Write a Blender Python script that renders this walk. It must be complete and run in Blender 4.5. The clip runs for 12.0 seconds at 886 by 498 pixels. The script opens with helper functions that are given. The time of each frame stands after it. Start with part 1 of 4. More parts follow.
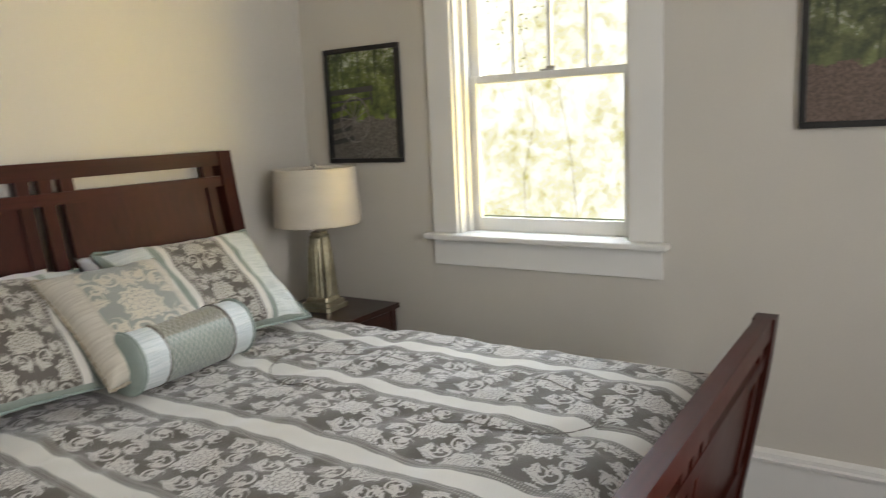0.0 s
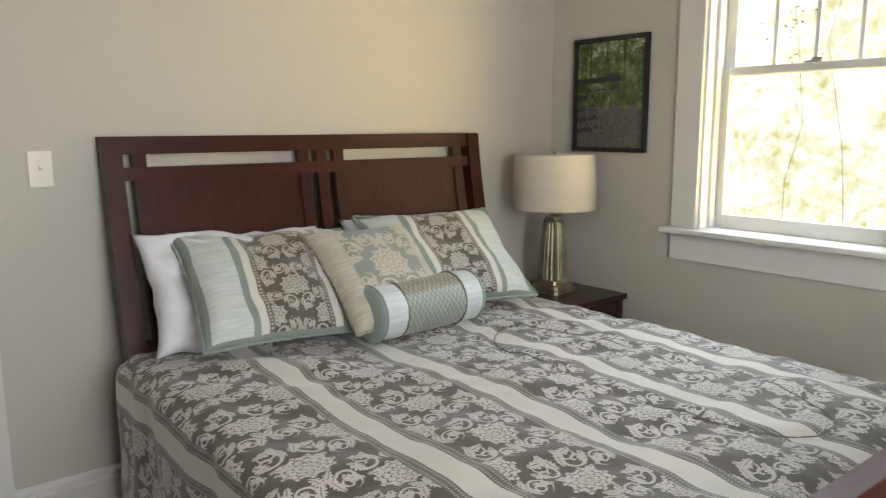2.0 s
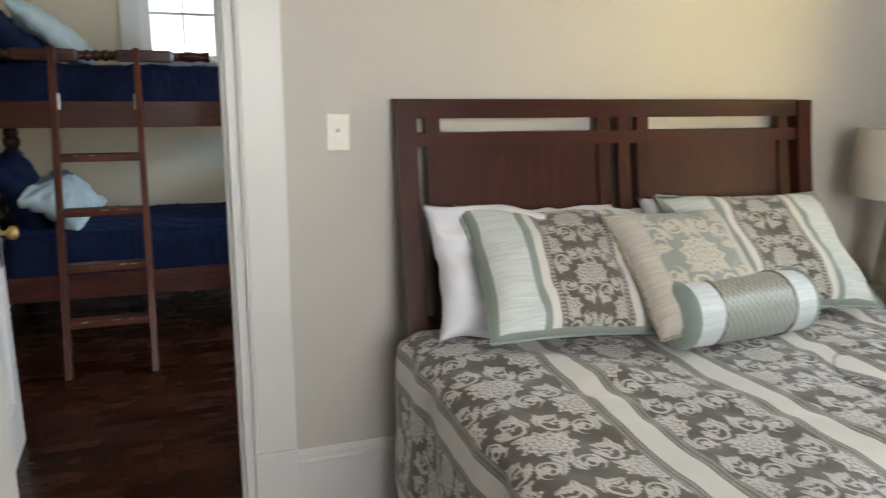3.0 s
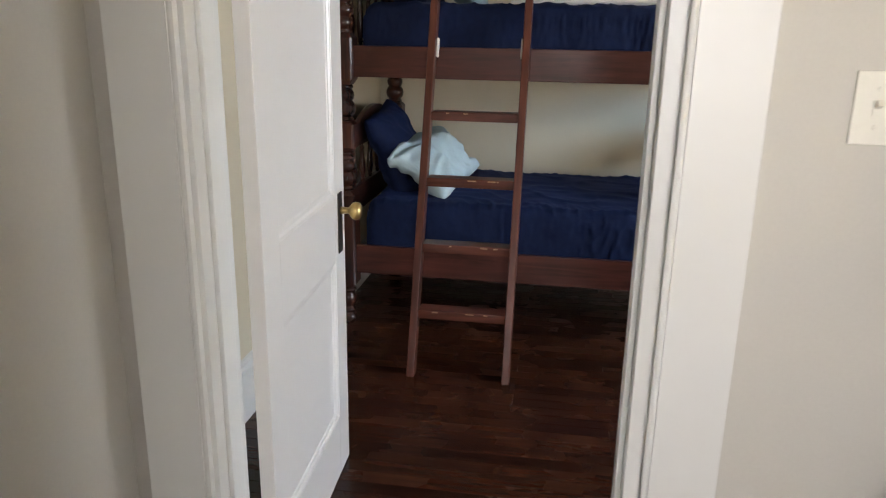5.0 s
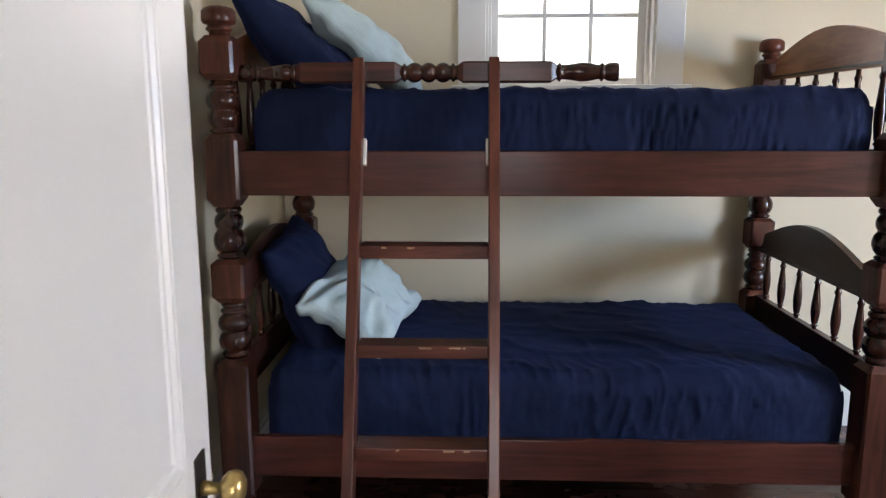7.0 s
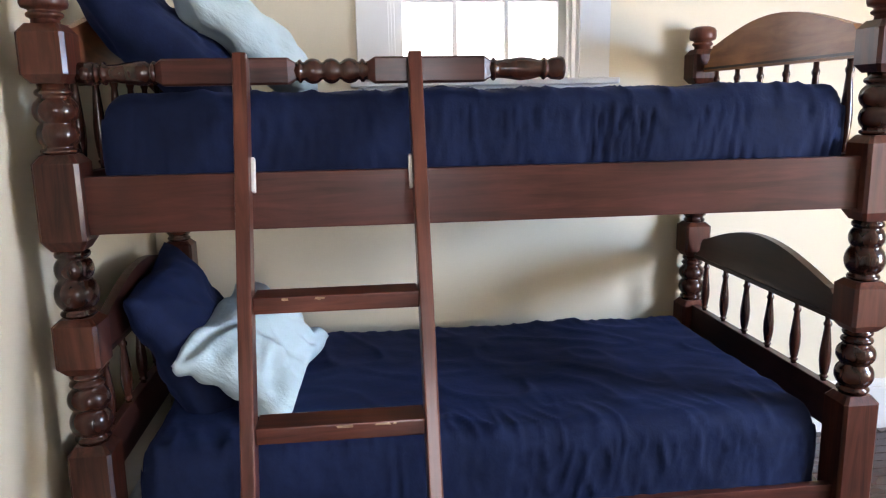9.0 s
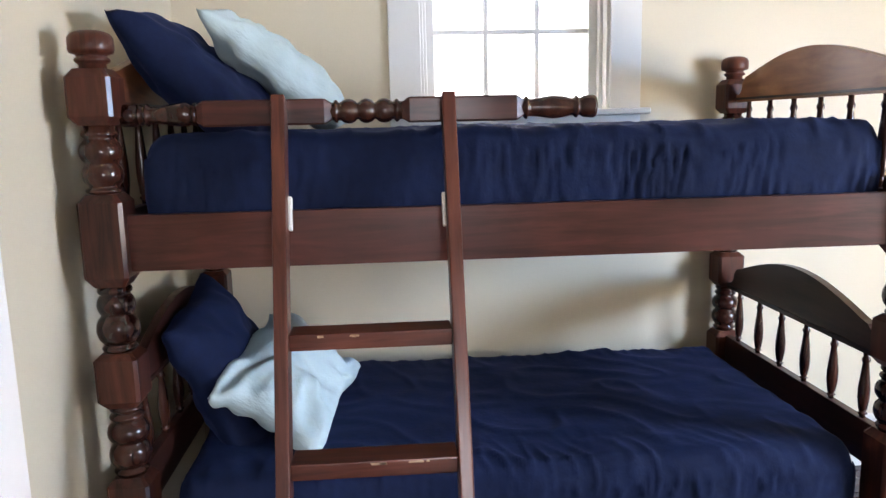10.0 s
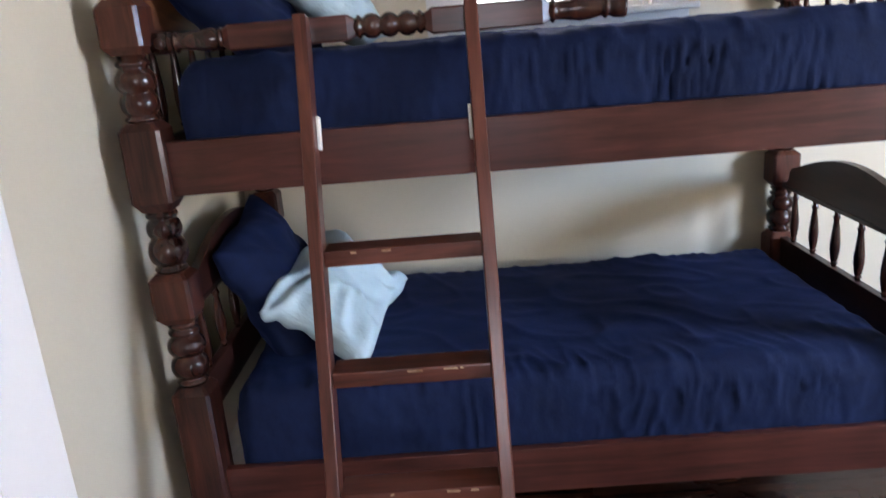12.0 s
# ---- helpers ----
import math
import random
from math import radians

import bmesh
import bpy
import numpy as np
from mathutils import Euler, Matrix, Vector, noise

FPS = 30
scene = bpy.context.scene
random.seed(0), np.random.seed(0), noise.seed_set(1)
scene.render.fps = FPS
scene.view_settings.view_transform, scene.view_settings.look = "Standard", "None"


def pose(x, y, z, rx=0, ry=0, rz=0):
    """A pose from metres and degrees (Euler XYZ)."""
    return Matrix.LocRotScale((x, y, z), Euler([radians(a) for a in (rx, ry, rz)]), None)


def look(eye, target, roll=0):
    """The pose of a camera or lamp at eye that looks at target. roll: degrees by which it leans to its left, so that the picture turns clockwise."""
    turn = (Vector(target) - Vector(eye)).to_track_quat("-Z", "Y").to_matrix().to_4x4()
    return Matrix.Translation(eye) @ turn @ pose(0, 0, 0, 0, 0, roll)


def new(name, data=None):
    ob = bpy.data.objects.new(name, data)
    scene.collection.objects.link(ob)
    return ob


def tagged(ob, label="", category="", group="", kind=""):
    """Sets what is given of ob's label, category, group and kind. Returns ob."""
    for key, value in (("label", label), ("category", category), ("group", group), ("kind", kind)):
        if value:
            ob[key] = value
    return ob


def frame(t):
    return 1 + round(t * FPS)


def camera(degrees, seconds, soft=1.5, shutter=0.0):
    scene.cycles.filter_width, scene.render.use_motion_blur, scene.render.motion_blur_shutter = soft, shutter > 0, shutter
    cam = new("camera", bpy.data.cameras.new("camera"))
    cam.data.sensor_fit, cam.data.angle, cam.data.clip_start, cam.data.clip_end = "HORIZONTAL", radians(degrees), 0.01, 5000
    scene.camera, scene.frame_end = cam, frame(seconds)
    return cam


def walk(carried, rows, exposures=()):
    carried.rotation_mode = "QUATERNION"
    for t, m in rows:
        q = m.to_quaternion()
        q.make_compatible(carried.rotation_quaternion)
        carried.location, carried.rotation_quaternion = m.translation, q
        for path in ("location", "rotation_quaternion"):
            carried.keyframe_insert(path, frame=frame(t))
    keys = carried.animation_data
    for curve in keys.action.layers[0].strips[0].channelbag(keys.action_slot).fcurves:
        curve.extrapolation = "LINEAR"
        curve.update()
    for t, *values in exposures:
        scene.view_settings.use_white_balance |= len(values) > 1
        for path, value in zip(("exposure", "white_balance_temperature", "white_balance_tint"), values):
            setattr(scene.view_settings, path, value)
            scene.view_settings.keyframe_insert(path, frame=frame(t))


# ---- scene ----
cam = camera(61.9, 12.0, soft=1.15, shutter=0.25)
PATH = [
    (0, (-0.577, -2.595, 1.46), (1.074, -1.516, 1.13), -2.6),
    (0.5, (-0.633, -2.651, 1.439), (0.766, -1.263, 1.095), -1.2),
    (1, (-0.634, -2.699, 1.433), (0.697, -1.243, 1.102), -0.7),
    (1.5, (-0.635, -2.71, 1.427), (0.677, -1.234, 1.113), -0.7),
    (2, (-0.639, -2.679, 1.422), (0.586, -1.132, 1.096), -0.2),
    (2.5, (-0.636, -2.512, 1.408), (0.357, -0.816, 1.039), 0.3),
    (3, (-0.632, -2.31, 1.441), (0.015, -0.469, 1.005), 0.5),
    (3.1, (-0.6, -2.274, 1.445), (-0.043, -0.407, 0.993), 0.5),
    (3.5, (-0.578, -2.078, 1.407), (-0.318, -0.163, 0.894), 0.3),
    (3.7, (-0.551, -1.974, 1.416), (-0.414, -0.054, 0.874), 0.5),
    (5.3, (-0.68, -1.118, 1.391), (-1.012, 0.774, 0.833), 0.6),
    (5.5, (-0.691, -1.006, 1.403), (-1.029, 0.898, 0.891), 0.4),
    (6, (-0.785, -0.726, 1.41), (-1.055, 1.208, 0.98), 0.2),
    (6.5, (-0.901, -0.475, 1.416), (-1.082, 1.482, 1.046), 0.1),
    (7, (-0.897, -0.225, 1.432), (-0.976, 1.743, 1.086), -0.1),
    (7.5, (-0.886, -0.009, 1.471), (-0.842, 1.961, 1.131), -0.3),
    (9.5, (-0.991, 0.238, 1.497), (-0.767, 2.186, 1.103), -1.1),
    (10, (-0.987, 0.226, 1.538), (-0.843, 2.192, 1.202), -1.3),
    (10.5, (-0.953, 0.205, 1.635), (-0.938, 2.181, 1.326), -1.9),
    (11, (-0.916, 0.189, 1.647), (-1.0, 2.165, 1.347), -2.6),
    (11.5, (-0.902, 0.178, 1.636), (-1.046, 2.138, 1.266), -3.4),
    (12, (-0.895, 0.204, 1.543), (-0.949, 2.123, 0.982), -4.8),
]
walk(cam, [(t, look(eye, target, roll)) for t, eye, target, roll in PATH],
     [(0, -0.22, 6400, 11), (2.5, -0.06, 6350, 10), (3.5, 0.27, 6350, 11), (5.5, 0.52, 6550, 15), (6.5, 0.5, 6450, 17), (7.5, 0.6, 6300, 18), (9.5, 1.3, 6200, 20), (10.5, 1.0, 6000, 17), (12, 0.95, 5900, 20)])

# ---- world, sun, large lights ----
world = bpy.data.worlds.new("sky_world")
scene.world = world
world.use_nodes = True
wn = world.node_tree.nodes
sky = wn.new("ShaderNodeTexSky")
sky.sky_type, sky.sun_disc = "NISHITA", False
sky.sun_elevation, sky.sun_rotation = radians(50), radians(-86)
world.node_tree.links.new(sky.outputs[0], wn["Background"].inputs[0])
wn["Background"].inputs[1].default_value = 0.12


def lamp(name, kind, energy, m, color=(1, 1, 1), size=1.0, size_y=1.0, angle=0.5):
    d = bpy.data.lights.new(name, kind)
    d.energy, d.color = energy, color
    if kind == "AREA":
        d.shape, d.size, d.size_y = "RECTANGLE", size, size_y
    else:
        d.angle = radians(angle)
    ob = new(name, d)
    ob.matrix_world = m
    return ob


lamp("sun", "SUN", 3.0, look((-32, 2, 39), (0, 0, 0)), (1.0, 0.94, 0.84), angle=0.6)
# daylight that falls in from above through each window
lamp("bedroom_window_daylight", "AREA", 150, look((3.15, -1.26, 3.05), (0.9, -1.2, 0.6)), (0.74, 0.87, 1.0), 1.5, 1.3)
# sunlit foliage beside the house, seen from low down through the same window
lamp("bedroom_window_foliage_light", "AREA", 155, look((3.5, -2.75, 0.8), (1.0, 0.0, 2.1)), (1.0, 0.75, 0.22), 1.2, 1.2)
# rear lamp is added fill for the headboard wall; no window is known there
lamp("bedroom_rear_fill", "AREA", 74, look((0.0, -4.02, 1.6), (-1.1, 0, 1.0)), (0.97, 0.955, 0.93), 1.5, 1.3)
lamp("bunk_window_daylight", "AREA", 49, look((-0.46, 4.0, 3.2), (-0.5, 1.6, 0.8)), (1.0, 0.95, 0.86), 1.4, 1.0)
# the same two, sky from above and foliage from below, through the side window of the bunk room
lamp("bunk_side_window_daylight", "AREA", 118, look((3.0, 0.4, 1.9), (0.2, 2.9, 0.8)), (0.50, 0.72, 1.0), 0.9, 0.9)
lamp("bunk_side_window_foliage_light", "AREA", 45, look((3.0, 0.4, 0.6), (0.2, 2.9, 1.8)), (1.0, 0.82, 0.50), 0.9, 0.8)
# extra fill just inside that opening, to brighten door, left wall and post
lamp("bunk_side_fill", "AREA", 28, look((2.27, 0.9, 1.3), (-1.5, 0.5, 1.1)), (0.86, 0.93, 1.0), 0.95, 1.15)


# ---- materials ----
class S:
    """A socket with arithmetic."""

    def __init__(self, tree, out):
        self.t, self.o = tree, out

    def f(self, op, *others):
        n = self.t.nodes.new("ShaderNodeMath")
        n.operation = op
        for i, v in enumerate((self, *others)):
            if isinstance(v, S):
                self.t.links.new(v.o, n.inputs[i])
            else:
                n.inputs[i].default_value = v
        return S(self.t, n.outputs[0])

    def __add__(self, b): return self.f("ADD", b)
    def __sub__(self, b): return self.f("SUBTRACT", b)
    def __mul__(self, b): return self.f("MULTIPLY", b)
    def __truediv__(self, b): return self.f("DIVIDE", b)
    def lt(self, b): return self.f("LESS_THAN", b)
    def gt(self, b): return self.f("GREATER_THAN", b)
    def max(self, b): return self.f("MAXIMUM", b)
    def min(self, b): return self.f("MINIMUM", b)
    def abs(self): return self.f("ABSOLUTE")
    def sin(self): return self.f("SINE")
    def cos(self): return self.f("COSINE")
    def sqrt(self): return self.f("SQRT")
    def wrap(self, p): return self.f("WRAP", p / 2, -p / 2)
    def floor(self): return self.f("FLOOR")
    def ramp(self, a, b):
        n = self.t.nodes.new("ShaderNodeMapRange")
        self.t.links.new(self.o, n.inputs[0])
        n.inputs[1].default_value, n.inputs[2].default_value = a, b
        return S(self.t, n.outputs[0])


def begin(name):
    m = bpy.data.materials.new(name)
    m.use_nodes = True
    return m, m.node_tree, m.node_tree.nodes["Principled BSDF"]


def coords(tree, which="Object", scale=(1, 1, 1)):
    tc = tree.nodes.new("ShaderNodeTexCoord")
    mp = tree.nodes.new("ShaderNodeMapping")
    mp.inputs["Scale"].default_value = scale
    tree.links.new(tc.outputs[which], mp.inputs[0])
    return mp.outputs[0]


def grain(tree, vec, scale, detail=4, rough=0.55, dist=0.0):
    n = tree.nodes.new("ShaderNodeTexNoise")
    n.inputs["Scale"].default_value, n.inputs["Detail"].default_value = scale, detail
    n.inputs["Roughness"].default_value, n.inputs["Distortion"].default_value = rough, dist
    tree.links.new(vec, n.inputs["Vector"])
    return S(tree, n.outputs[0])


def blend(tree, fac, a, b):
    n = tree.nodes.new("ShaderNodeMix")
    n.data_type = "RGBA"
    if isinstance(fac, S):
        tree.links.new(fac.o, n.inputs[0])
    else:
        n.inputs[0].default_value = fac
    for i, v in ((6, a), (7, b)):
        if isinstance(v, tuple):
            n.inputs[i].default_value = (*v[:3], 1)
        else:
            tree.links.new(v, n.inputs[i])
    return n.outputs[2]


def relief(tree, bsdf, height, strength, dist=0.002):
    n = tree.nodes.new("ShaderNodeBump")
    n.inputs["Strength"].default_value, n.inputs["Distance"].default_value = strength, dist
    tree.links.new(height.o, n.inputs["Height"])
    tree.links.new(n.outputs[0], bsdf.inputs["Normal"])


def surface(name, base, rough=0.5, vary=0.12, scale=3.0, fine=60.0, bump=0.15, stretch=(1, 1, 1), metal=0.0, spec=0.5, sheen=0.0, dist=0.002, second=None, rvar=0.16):
    """A plain stuff with variation at two scales and fine relief."""
    m, t, b = begin(name)
    v = coords(t, "Object", stretch)
    big, small = grain(t, v, scale, 3), grain(t, v, fine, 5, 0.6)
    lo = second or tuple(c * (1 - 2.2 * vary) for c in base)
    hi = tuple(min(1, c * (1 + vary)) for c in base)
    t.links.new(blend(t, (big * 0.6 + small * 0.4).ramp(0.32, 0.68), lo, hi), b.inputs["Base Color"])
    r = small * rvar + (rough - rvar / 2)
    t.links.new(r.o, b.inputs["Roughness"])
    b.inputs["Metallic"].default_value = metal
    b.inputs["Specular IOR Level"].default_value = spec
    b.inputs["Sheen Weight"].default_value = sheen
    b.inputs["Sheen Tint"].default_value = (*(c / max(base) for c in base), 1)
    if bump:
        relief(t, b, small + big * 0.5, bump, dist)
    return m


def wood(name, dark, light, axis, rough=0.3, bump=0.12, coat=0.0, fine=26):
    """Stained wood with its grain along one axis; each piece has its own shift and shade."""
    m, t, b = begin(name)
    st = [fine, fine, fine]
    st[axis] = 1.6
    tc = t.nodes.new("ShaderNodeTexCoord")
    oi = t.nodes.new("ShaderNodeObjectInfo")
    add = t.nodes.new("ShaderNodeVectorMath")
    add.operation = "ADD"
    t.links.new(tc.outputs["Object"], add.inputs[0])
    t.links.new((S(t, oi.outputs["Random"]) * 7).o, add.inputs[1])
    mp = t.nodes.new("ShaderNodeMapping")
    mp.inputs["Scale"].default_value = st
    t.links.new(add.outputs[0], mp.inputs[0])
    g = grain(t, mp.outputs[0], 1.6, 6, 0.62, 0.8)
    patch = grain(t, add.outputs[0], 4.0, 3)
    tone = (g * 0.65 + patch * 0.35 + (S(t, oi.outputs["Random"]) - 0.5) * 0.12).ramp(0.34, 0.66)
    t.links.new(blend(t, tone, dark, light), b.inputs["Base Color"])
    t.links.new((patch * 0.22 + (rough - 0.11)).o, b.inputs["Roughness"])
    b.inputs["Coat Weight"].default_value = coat
    b.inputs["Specular IOR Level"].default_value = 0.22
    b.inputs["Coat Roughness"].default_value = 0.18
    relief(t, b, g, bump, 0.0015)
    return m


WHITE_PAINT = surface("white_trim_paint", (0.73, 0.72, 0.69), 0.36, 0.012, 1.5, 8, 0.0, rvar=0.03)
DOOR_PAINT = surface("old_white_door_paint", (0.76, 0.73, 0.695), 0.30, 0.012, 1.2, 7, 0.0, rvar=0.03)
WALL_BED = surface("greige_wall_paint", (0.565, 0.535, 0.48), 0.55, 0.025, 1.3, 140, 0.10)
WALL_BUNK = surface("cream_wall_paint", (0.68, 0.60, 0.445), 0.55, 0.025, 1.3, 140, 0.10)
CEILING = surface("white_ceiling_paint", (0.78, 0.77, 0.74), 0.7, 0.02, 2, 120, 0.1)
CHERRY_X = wood("cherry_stained_wood_across", (0.027, 0.006, 0.004), (0.056, 0.0115, 0.007), 0, 0.42, 0.06, 0.08)
CHERRY_Z = wood("cherry_stained_wood_upright", (0.027, 0.006, 0.004), (0.056, 0.0115, 0.007), 2, 0.42, 0.06, 0.08)
CHERRY_Y = wood("cherry_stained_wood_deep", (0.027, 0.006, 0.004), (0.056, 0.0115, 0.007), 1, 0.42, 0.06, 0.08)
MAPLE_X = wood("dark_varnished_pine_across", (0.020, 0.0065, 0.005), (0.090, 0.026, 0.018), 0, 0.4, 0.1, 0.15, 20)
# end boards turn away from the window; their shade is in this tone
MAPLE_Y_SHADED = wood("dark_varnished_pine_deep", (0.012, 0.005, 0.004), (0.045, 0.014, 0.010), 1, 0.34, 0.1, 0.25, 20)
# light on the post fronts is put into this paler tone
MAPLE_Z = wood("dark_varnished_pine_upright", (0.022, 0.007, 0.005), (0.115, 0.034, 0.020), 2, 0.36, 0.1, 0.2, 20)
TURNED = wood("dark_glossy_turned_pine", (0.012, 0.004, 0.003), (0.055, 0.017, 0.010), 2, 0.24, 0.08, 0.45, 20)
# worn, bleached varnish; window glare on the upper ends is mixed into the colour
MAPLE_WORN_LIT = wood("sun_bleached_varnish", (0.10, 0.032, 0.013), (0.40, 0.17, 0.075), 1, 0.34, 0.1, 0.3, 9)
CHIP = surface("bare_chipped_wood", (0.42, 0.27, 0.16), 0.7, 0.3, 40, 200, 0.2)
LADDER_WOOD = wood("worn_pine_ladder", (0.04, 0.012, 0.008), (0.135, 0.042, 0.026), 2, 0.34, 0.12, 0.25, 22)
RUNG_WOOD = wood("worn_pine_rung", (0.04, 0.012, 0.008), (0.135, 0.042, 0.026), 0, 0.32, 0.14, 0.25, 22)
FLOOR_WOOD = wood("dark_oiled_floorboard", (0.008, 0.003, 0.002), (0.065, 0.021, 0.01), 0, 0.27, 0.22, 0.15, 34)
NIGHT_WOOD = wood("espresso_table_wood", (0.018, 0.007, 0.005), (0.05, 0.018, 0.012), 0, 0.3, 0.07, 0.2)
NAVY = surface("navy_cotton", (0.0075, 0.0135, 0.044), 0.85, 0.2, 5, 34, 0.28, dist=0.006, spec=0.15, sheen=0.05)
PALE_BLUE = surface("pale_blue_cotton", (0.46, 0.575, 0.60), 0.8, 0.04, 4, 17, 0.5, dist=0.014, stretch=(1, 1, 2.2))
WHITE_COTTON = surface("white_cotton", (0.76, 0.76, 0.80), 0.8, 0.02, 4, 15, 0.5, dist=0.014, stretch=(1, 2.2, 1))
SAGE = surface("sage_green_satin", (0.27, 0.32, 0.29), 0.45, 0.1, 6, 300, 0.25, sheen=0.3, dist=0.001)
SHADE = surface("oatmeal_linen_shade", (0.60, 0.55, 0.47), 0.85, 0.05, 3, 170, 0.35, stretch=(1, 1, 3))
ANTIQUE = surface("antique_champagne_metal", (0.42, 0.38, 0.26), 0.42, 0.2, 8, 60, 0.2, metal=0.75)
BLACK = surface("black_frame_lacquer", (0.012, 0.011, 0.011), 0.4, 0.2, 6, 80, 0.1)
BRASS = surface("aged_brass", (0.62, 0.44, 0.17), 0.3, 0.15, 14, 80, 0.1, metal=0.9)
IRON = surface("dark_bronze_plate", (0.045, 0.036, 0.028), 0.5, 0.2, 14, 90, 0.2, metal=0.6)
PLASTIC = surface("ivory_switch_plastic", (0.78, 0.75, 0.66), 0.35, 0.02, 6, 90, 0.03)
SEAM = surface("taupe_piping", (0.19, 0.17, 0.145), 0.7, 0.2, 30, 300, 0.3)
CORD = surface("dark_lamp_cord", (0.02, 0.02, 0.02), 0.5, 0.1, 20, 90, 0.05)
PAD = surface("white_felt_pad", (0.76, 0.74, 0.68), 0.9, 0.05, 20, 200, 0.3)
METAL = surface("nickel_latch", (0.5, 0.49, 0.46), 0.35, 0.1, 20, 90, 0.05, metal=0.9)


def glass_material():
    m, t, b = begin("window_glass")
    b.inputs["Base Color"].default_value = (1, 1, 1, 1)
    b.inputs["Roughness"].default_value = 0.0
    b.inputs["IOR"].default_value = 1.45
    b.inputs["Transmission Weight"].default_value = 1.0
    return m


GLASS = glass_material()


def leaf_shape(dx, dy, angle, length, width):
    """A lobed acanthus leaf that starts at the local origin and points along the angle, with a dark midrib."""
    c, n = math.cos(angle), math.sin(angle)
    along, across = (dx * c + dy * n) / length, (dy * c - dx * n).abs()
    body = (along * math.pi).sin().max(0.0) * width
    lobes = ((along * 17.0 - across * (9.0 / length)).sin().abs() * 0.55 + 0.45) * body
    return across.lt(lobes) * across.gt(width * 0.07) * along.gt(0.0) * along.lt(1.0)


def damask(t, a, b, w):
    """0..1 field of a woven damask: peonies, thin scrolls and acanthus leaves on a half-drop lattice. a runs across, b along, w is the band's width."""
    period = w * 1.06
    out = None
    for shift in (0.0, 0.5):
        y = (b + period * shift).wrap(period)
        x = (a - (w * 0.5 if shift else 0.0)).wrap(w)
        ax = x.abs()
        # peony of overlapping petals, row upon row
        r = (x * x + y * y * 1.2).sqrt()
        turn = y.f("ARCTAN2", x) / 6.2832
        step = w * 0.056
        row = (r / step).floor()
        inner = r / step - row
        petal = (turn * 11.0 + row * 0.5).wrap(1.0)
        vein = inner + petal * petal * 2.6
        lines = (vein - 0.86).abs().gt(0.11) * petal.abs().gt(0.035).max(inner.lt(0.45))
        edge = ((turn * (6.2832 * 11)).cos() * 0.10 + 1.0) * (w * 0.205)
        field = r.lt(edge) * lines.max(r.lt(w * 0.02)) * 1.0
        # paired scrolls that end in curls
        for cx, cy, rr, way in ((0.33, 0.25, 0.115, 1), (0.34, -0.20, 0.10, -1), (0.15, 0.39, 0.085, -1), (0.14, -0.37, 0.08, 1)):
            dx, dy = ax - w * cx, y - w * cy
            q = (dx * dx + dy * dy).sqrt()
            ang = dy.f("ARCTAN2", dx)
            curl = (ang * way + q * (6.2832 * 1.35 / (w * rr))).sin().gt(0.55) * q.lt(w * rr)
            field = field.max(curl * 0.92)
        for cx, cy, deg, ln, wd in ((0.22, 0.17, 62, 0.20, 0.050), (0.25, 0.10, 8, 0.20, 0.048), (0.24, -0.12, -40, 0.19, 0.046), (0.02, 0.27, 70, 0.21, 0.045), (0.03, -0.26, -75, 0.20, 0.045), (0.42, 0.02, 100, 0.16, 0.04), (0.42, -0.34, 60, 0.17, 0.042), (0.27, 0.38, 20, 0.19, 0.042)):
            field = field.max(leaf_shape(ax - w * cx, y - w * cy, radians(deg), w * ln, w * wd) * 0.95)
        out = field if out is None else out.max(field)
    return out


TAUPE, PALE = (0.088, 0.073, 0.056), (0.60, 0.57, 0.535)
CREAM = (0.66, 0.635, 0.585)


def uv_axes(t):
    uv = t.nodes.new("ShaderNodeUVMap")
    wob = grain(t, uv.outputs[0], 34, 3)
    wob2 = grain(t, coords(t, "UV", (1, 1, 1)), 27, 3)
    sep = t.nodes.new("ShaderNodeSeparateXYZ")
    t.links.new(uv.outputs[0], sep.inputs[0])
    return S(t, sep.outputs[0]), S(t, sep.outputs[1]), (wob - 0.5) * 0.010, (wob2 - 0.5) * 0.010


def comforter_material():
    m, t, b = begin("damask_striped_comforter")
    u, v, n1, n2 = uv_axes(t)
    w = 0.389
    s = (u - 0.305).wrap(w).abs()
    stripe = s.lt(0.033)
    trim = s.gt(0.033) * s.lt(0.062)
    dots = ((v * 820).sin() * ((u * 500).sin() * 0.3 + 1.0)).gt(0.15)
    line = (s - 0.041).abs().lt(0.0032).max((s - 0.055).abs().lt(0.0032)) * dots
    f = damask(t, u - 0.305 - w / 2 + n1, v + n2, 0.272)
    weave = grain(t, coords(t, "UV", (1, 3, 1)), 380, 3)
    f = f * (weave * 1.1 + 0.45).min(1.0) + (weave - 0.5) * 0.10
    base = blend(t, f, TAUPE, PALE)
    base = blend(t, trim, base, (0.135, 0.12, 0.10))
    base = blend(t, line, base, (0.42, 0.40, 0.36))
    base = blend(t, stripe, base, CREAM)
    t.links.new(base, b.inputs["Base Color"])
    t.links.new((stripe * -0.12 + (f * -0.1 + 0.62)).o, b.inputs["Roughness"])
    b.inputs["Sheen Weight"].default_value = 0.45
    b.inputs["Sheen Roughness"].default_value = 0.4
    relief(t, b, f * 0.6 + weave * 0.5, 0.4, 0.002)
    return m


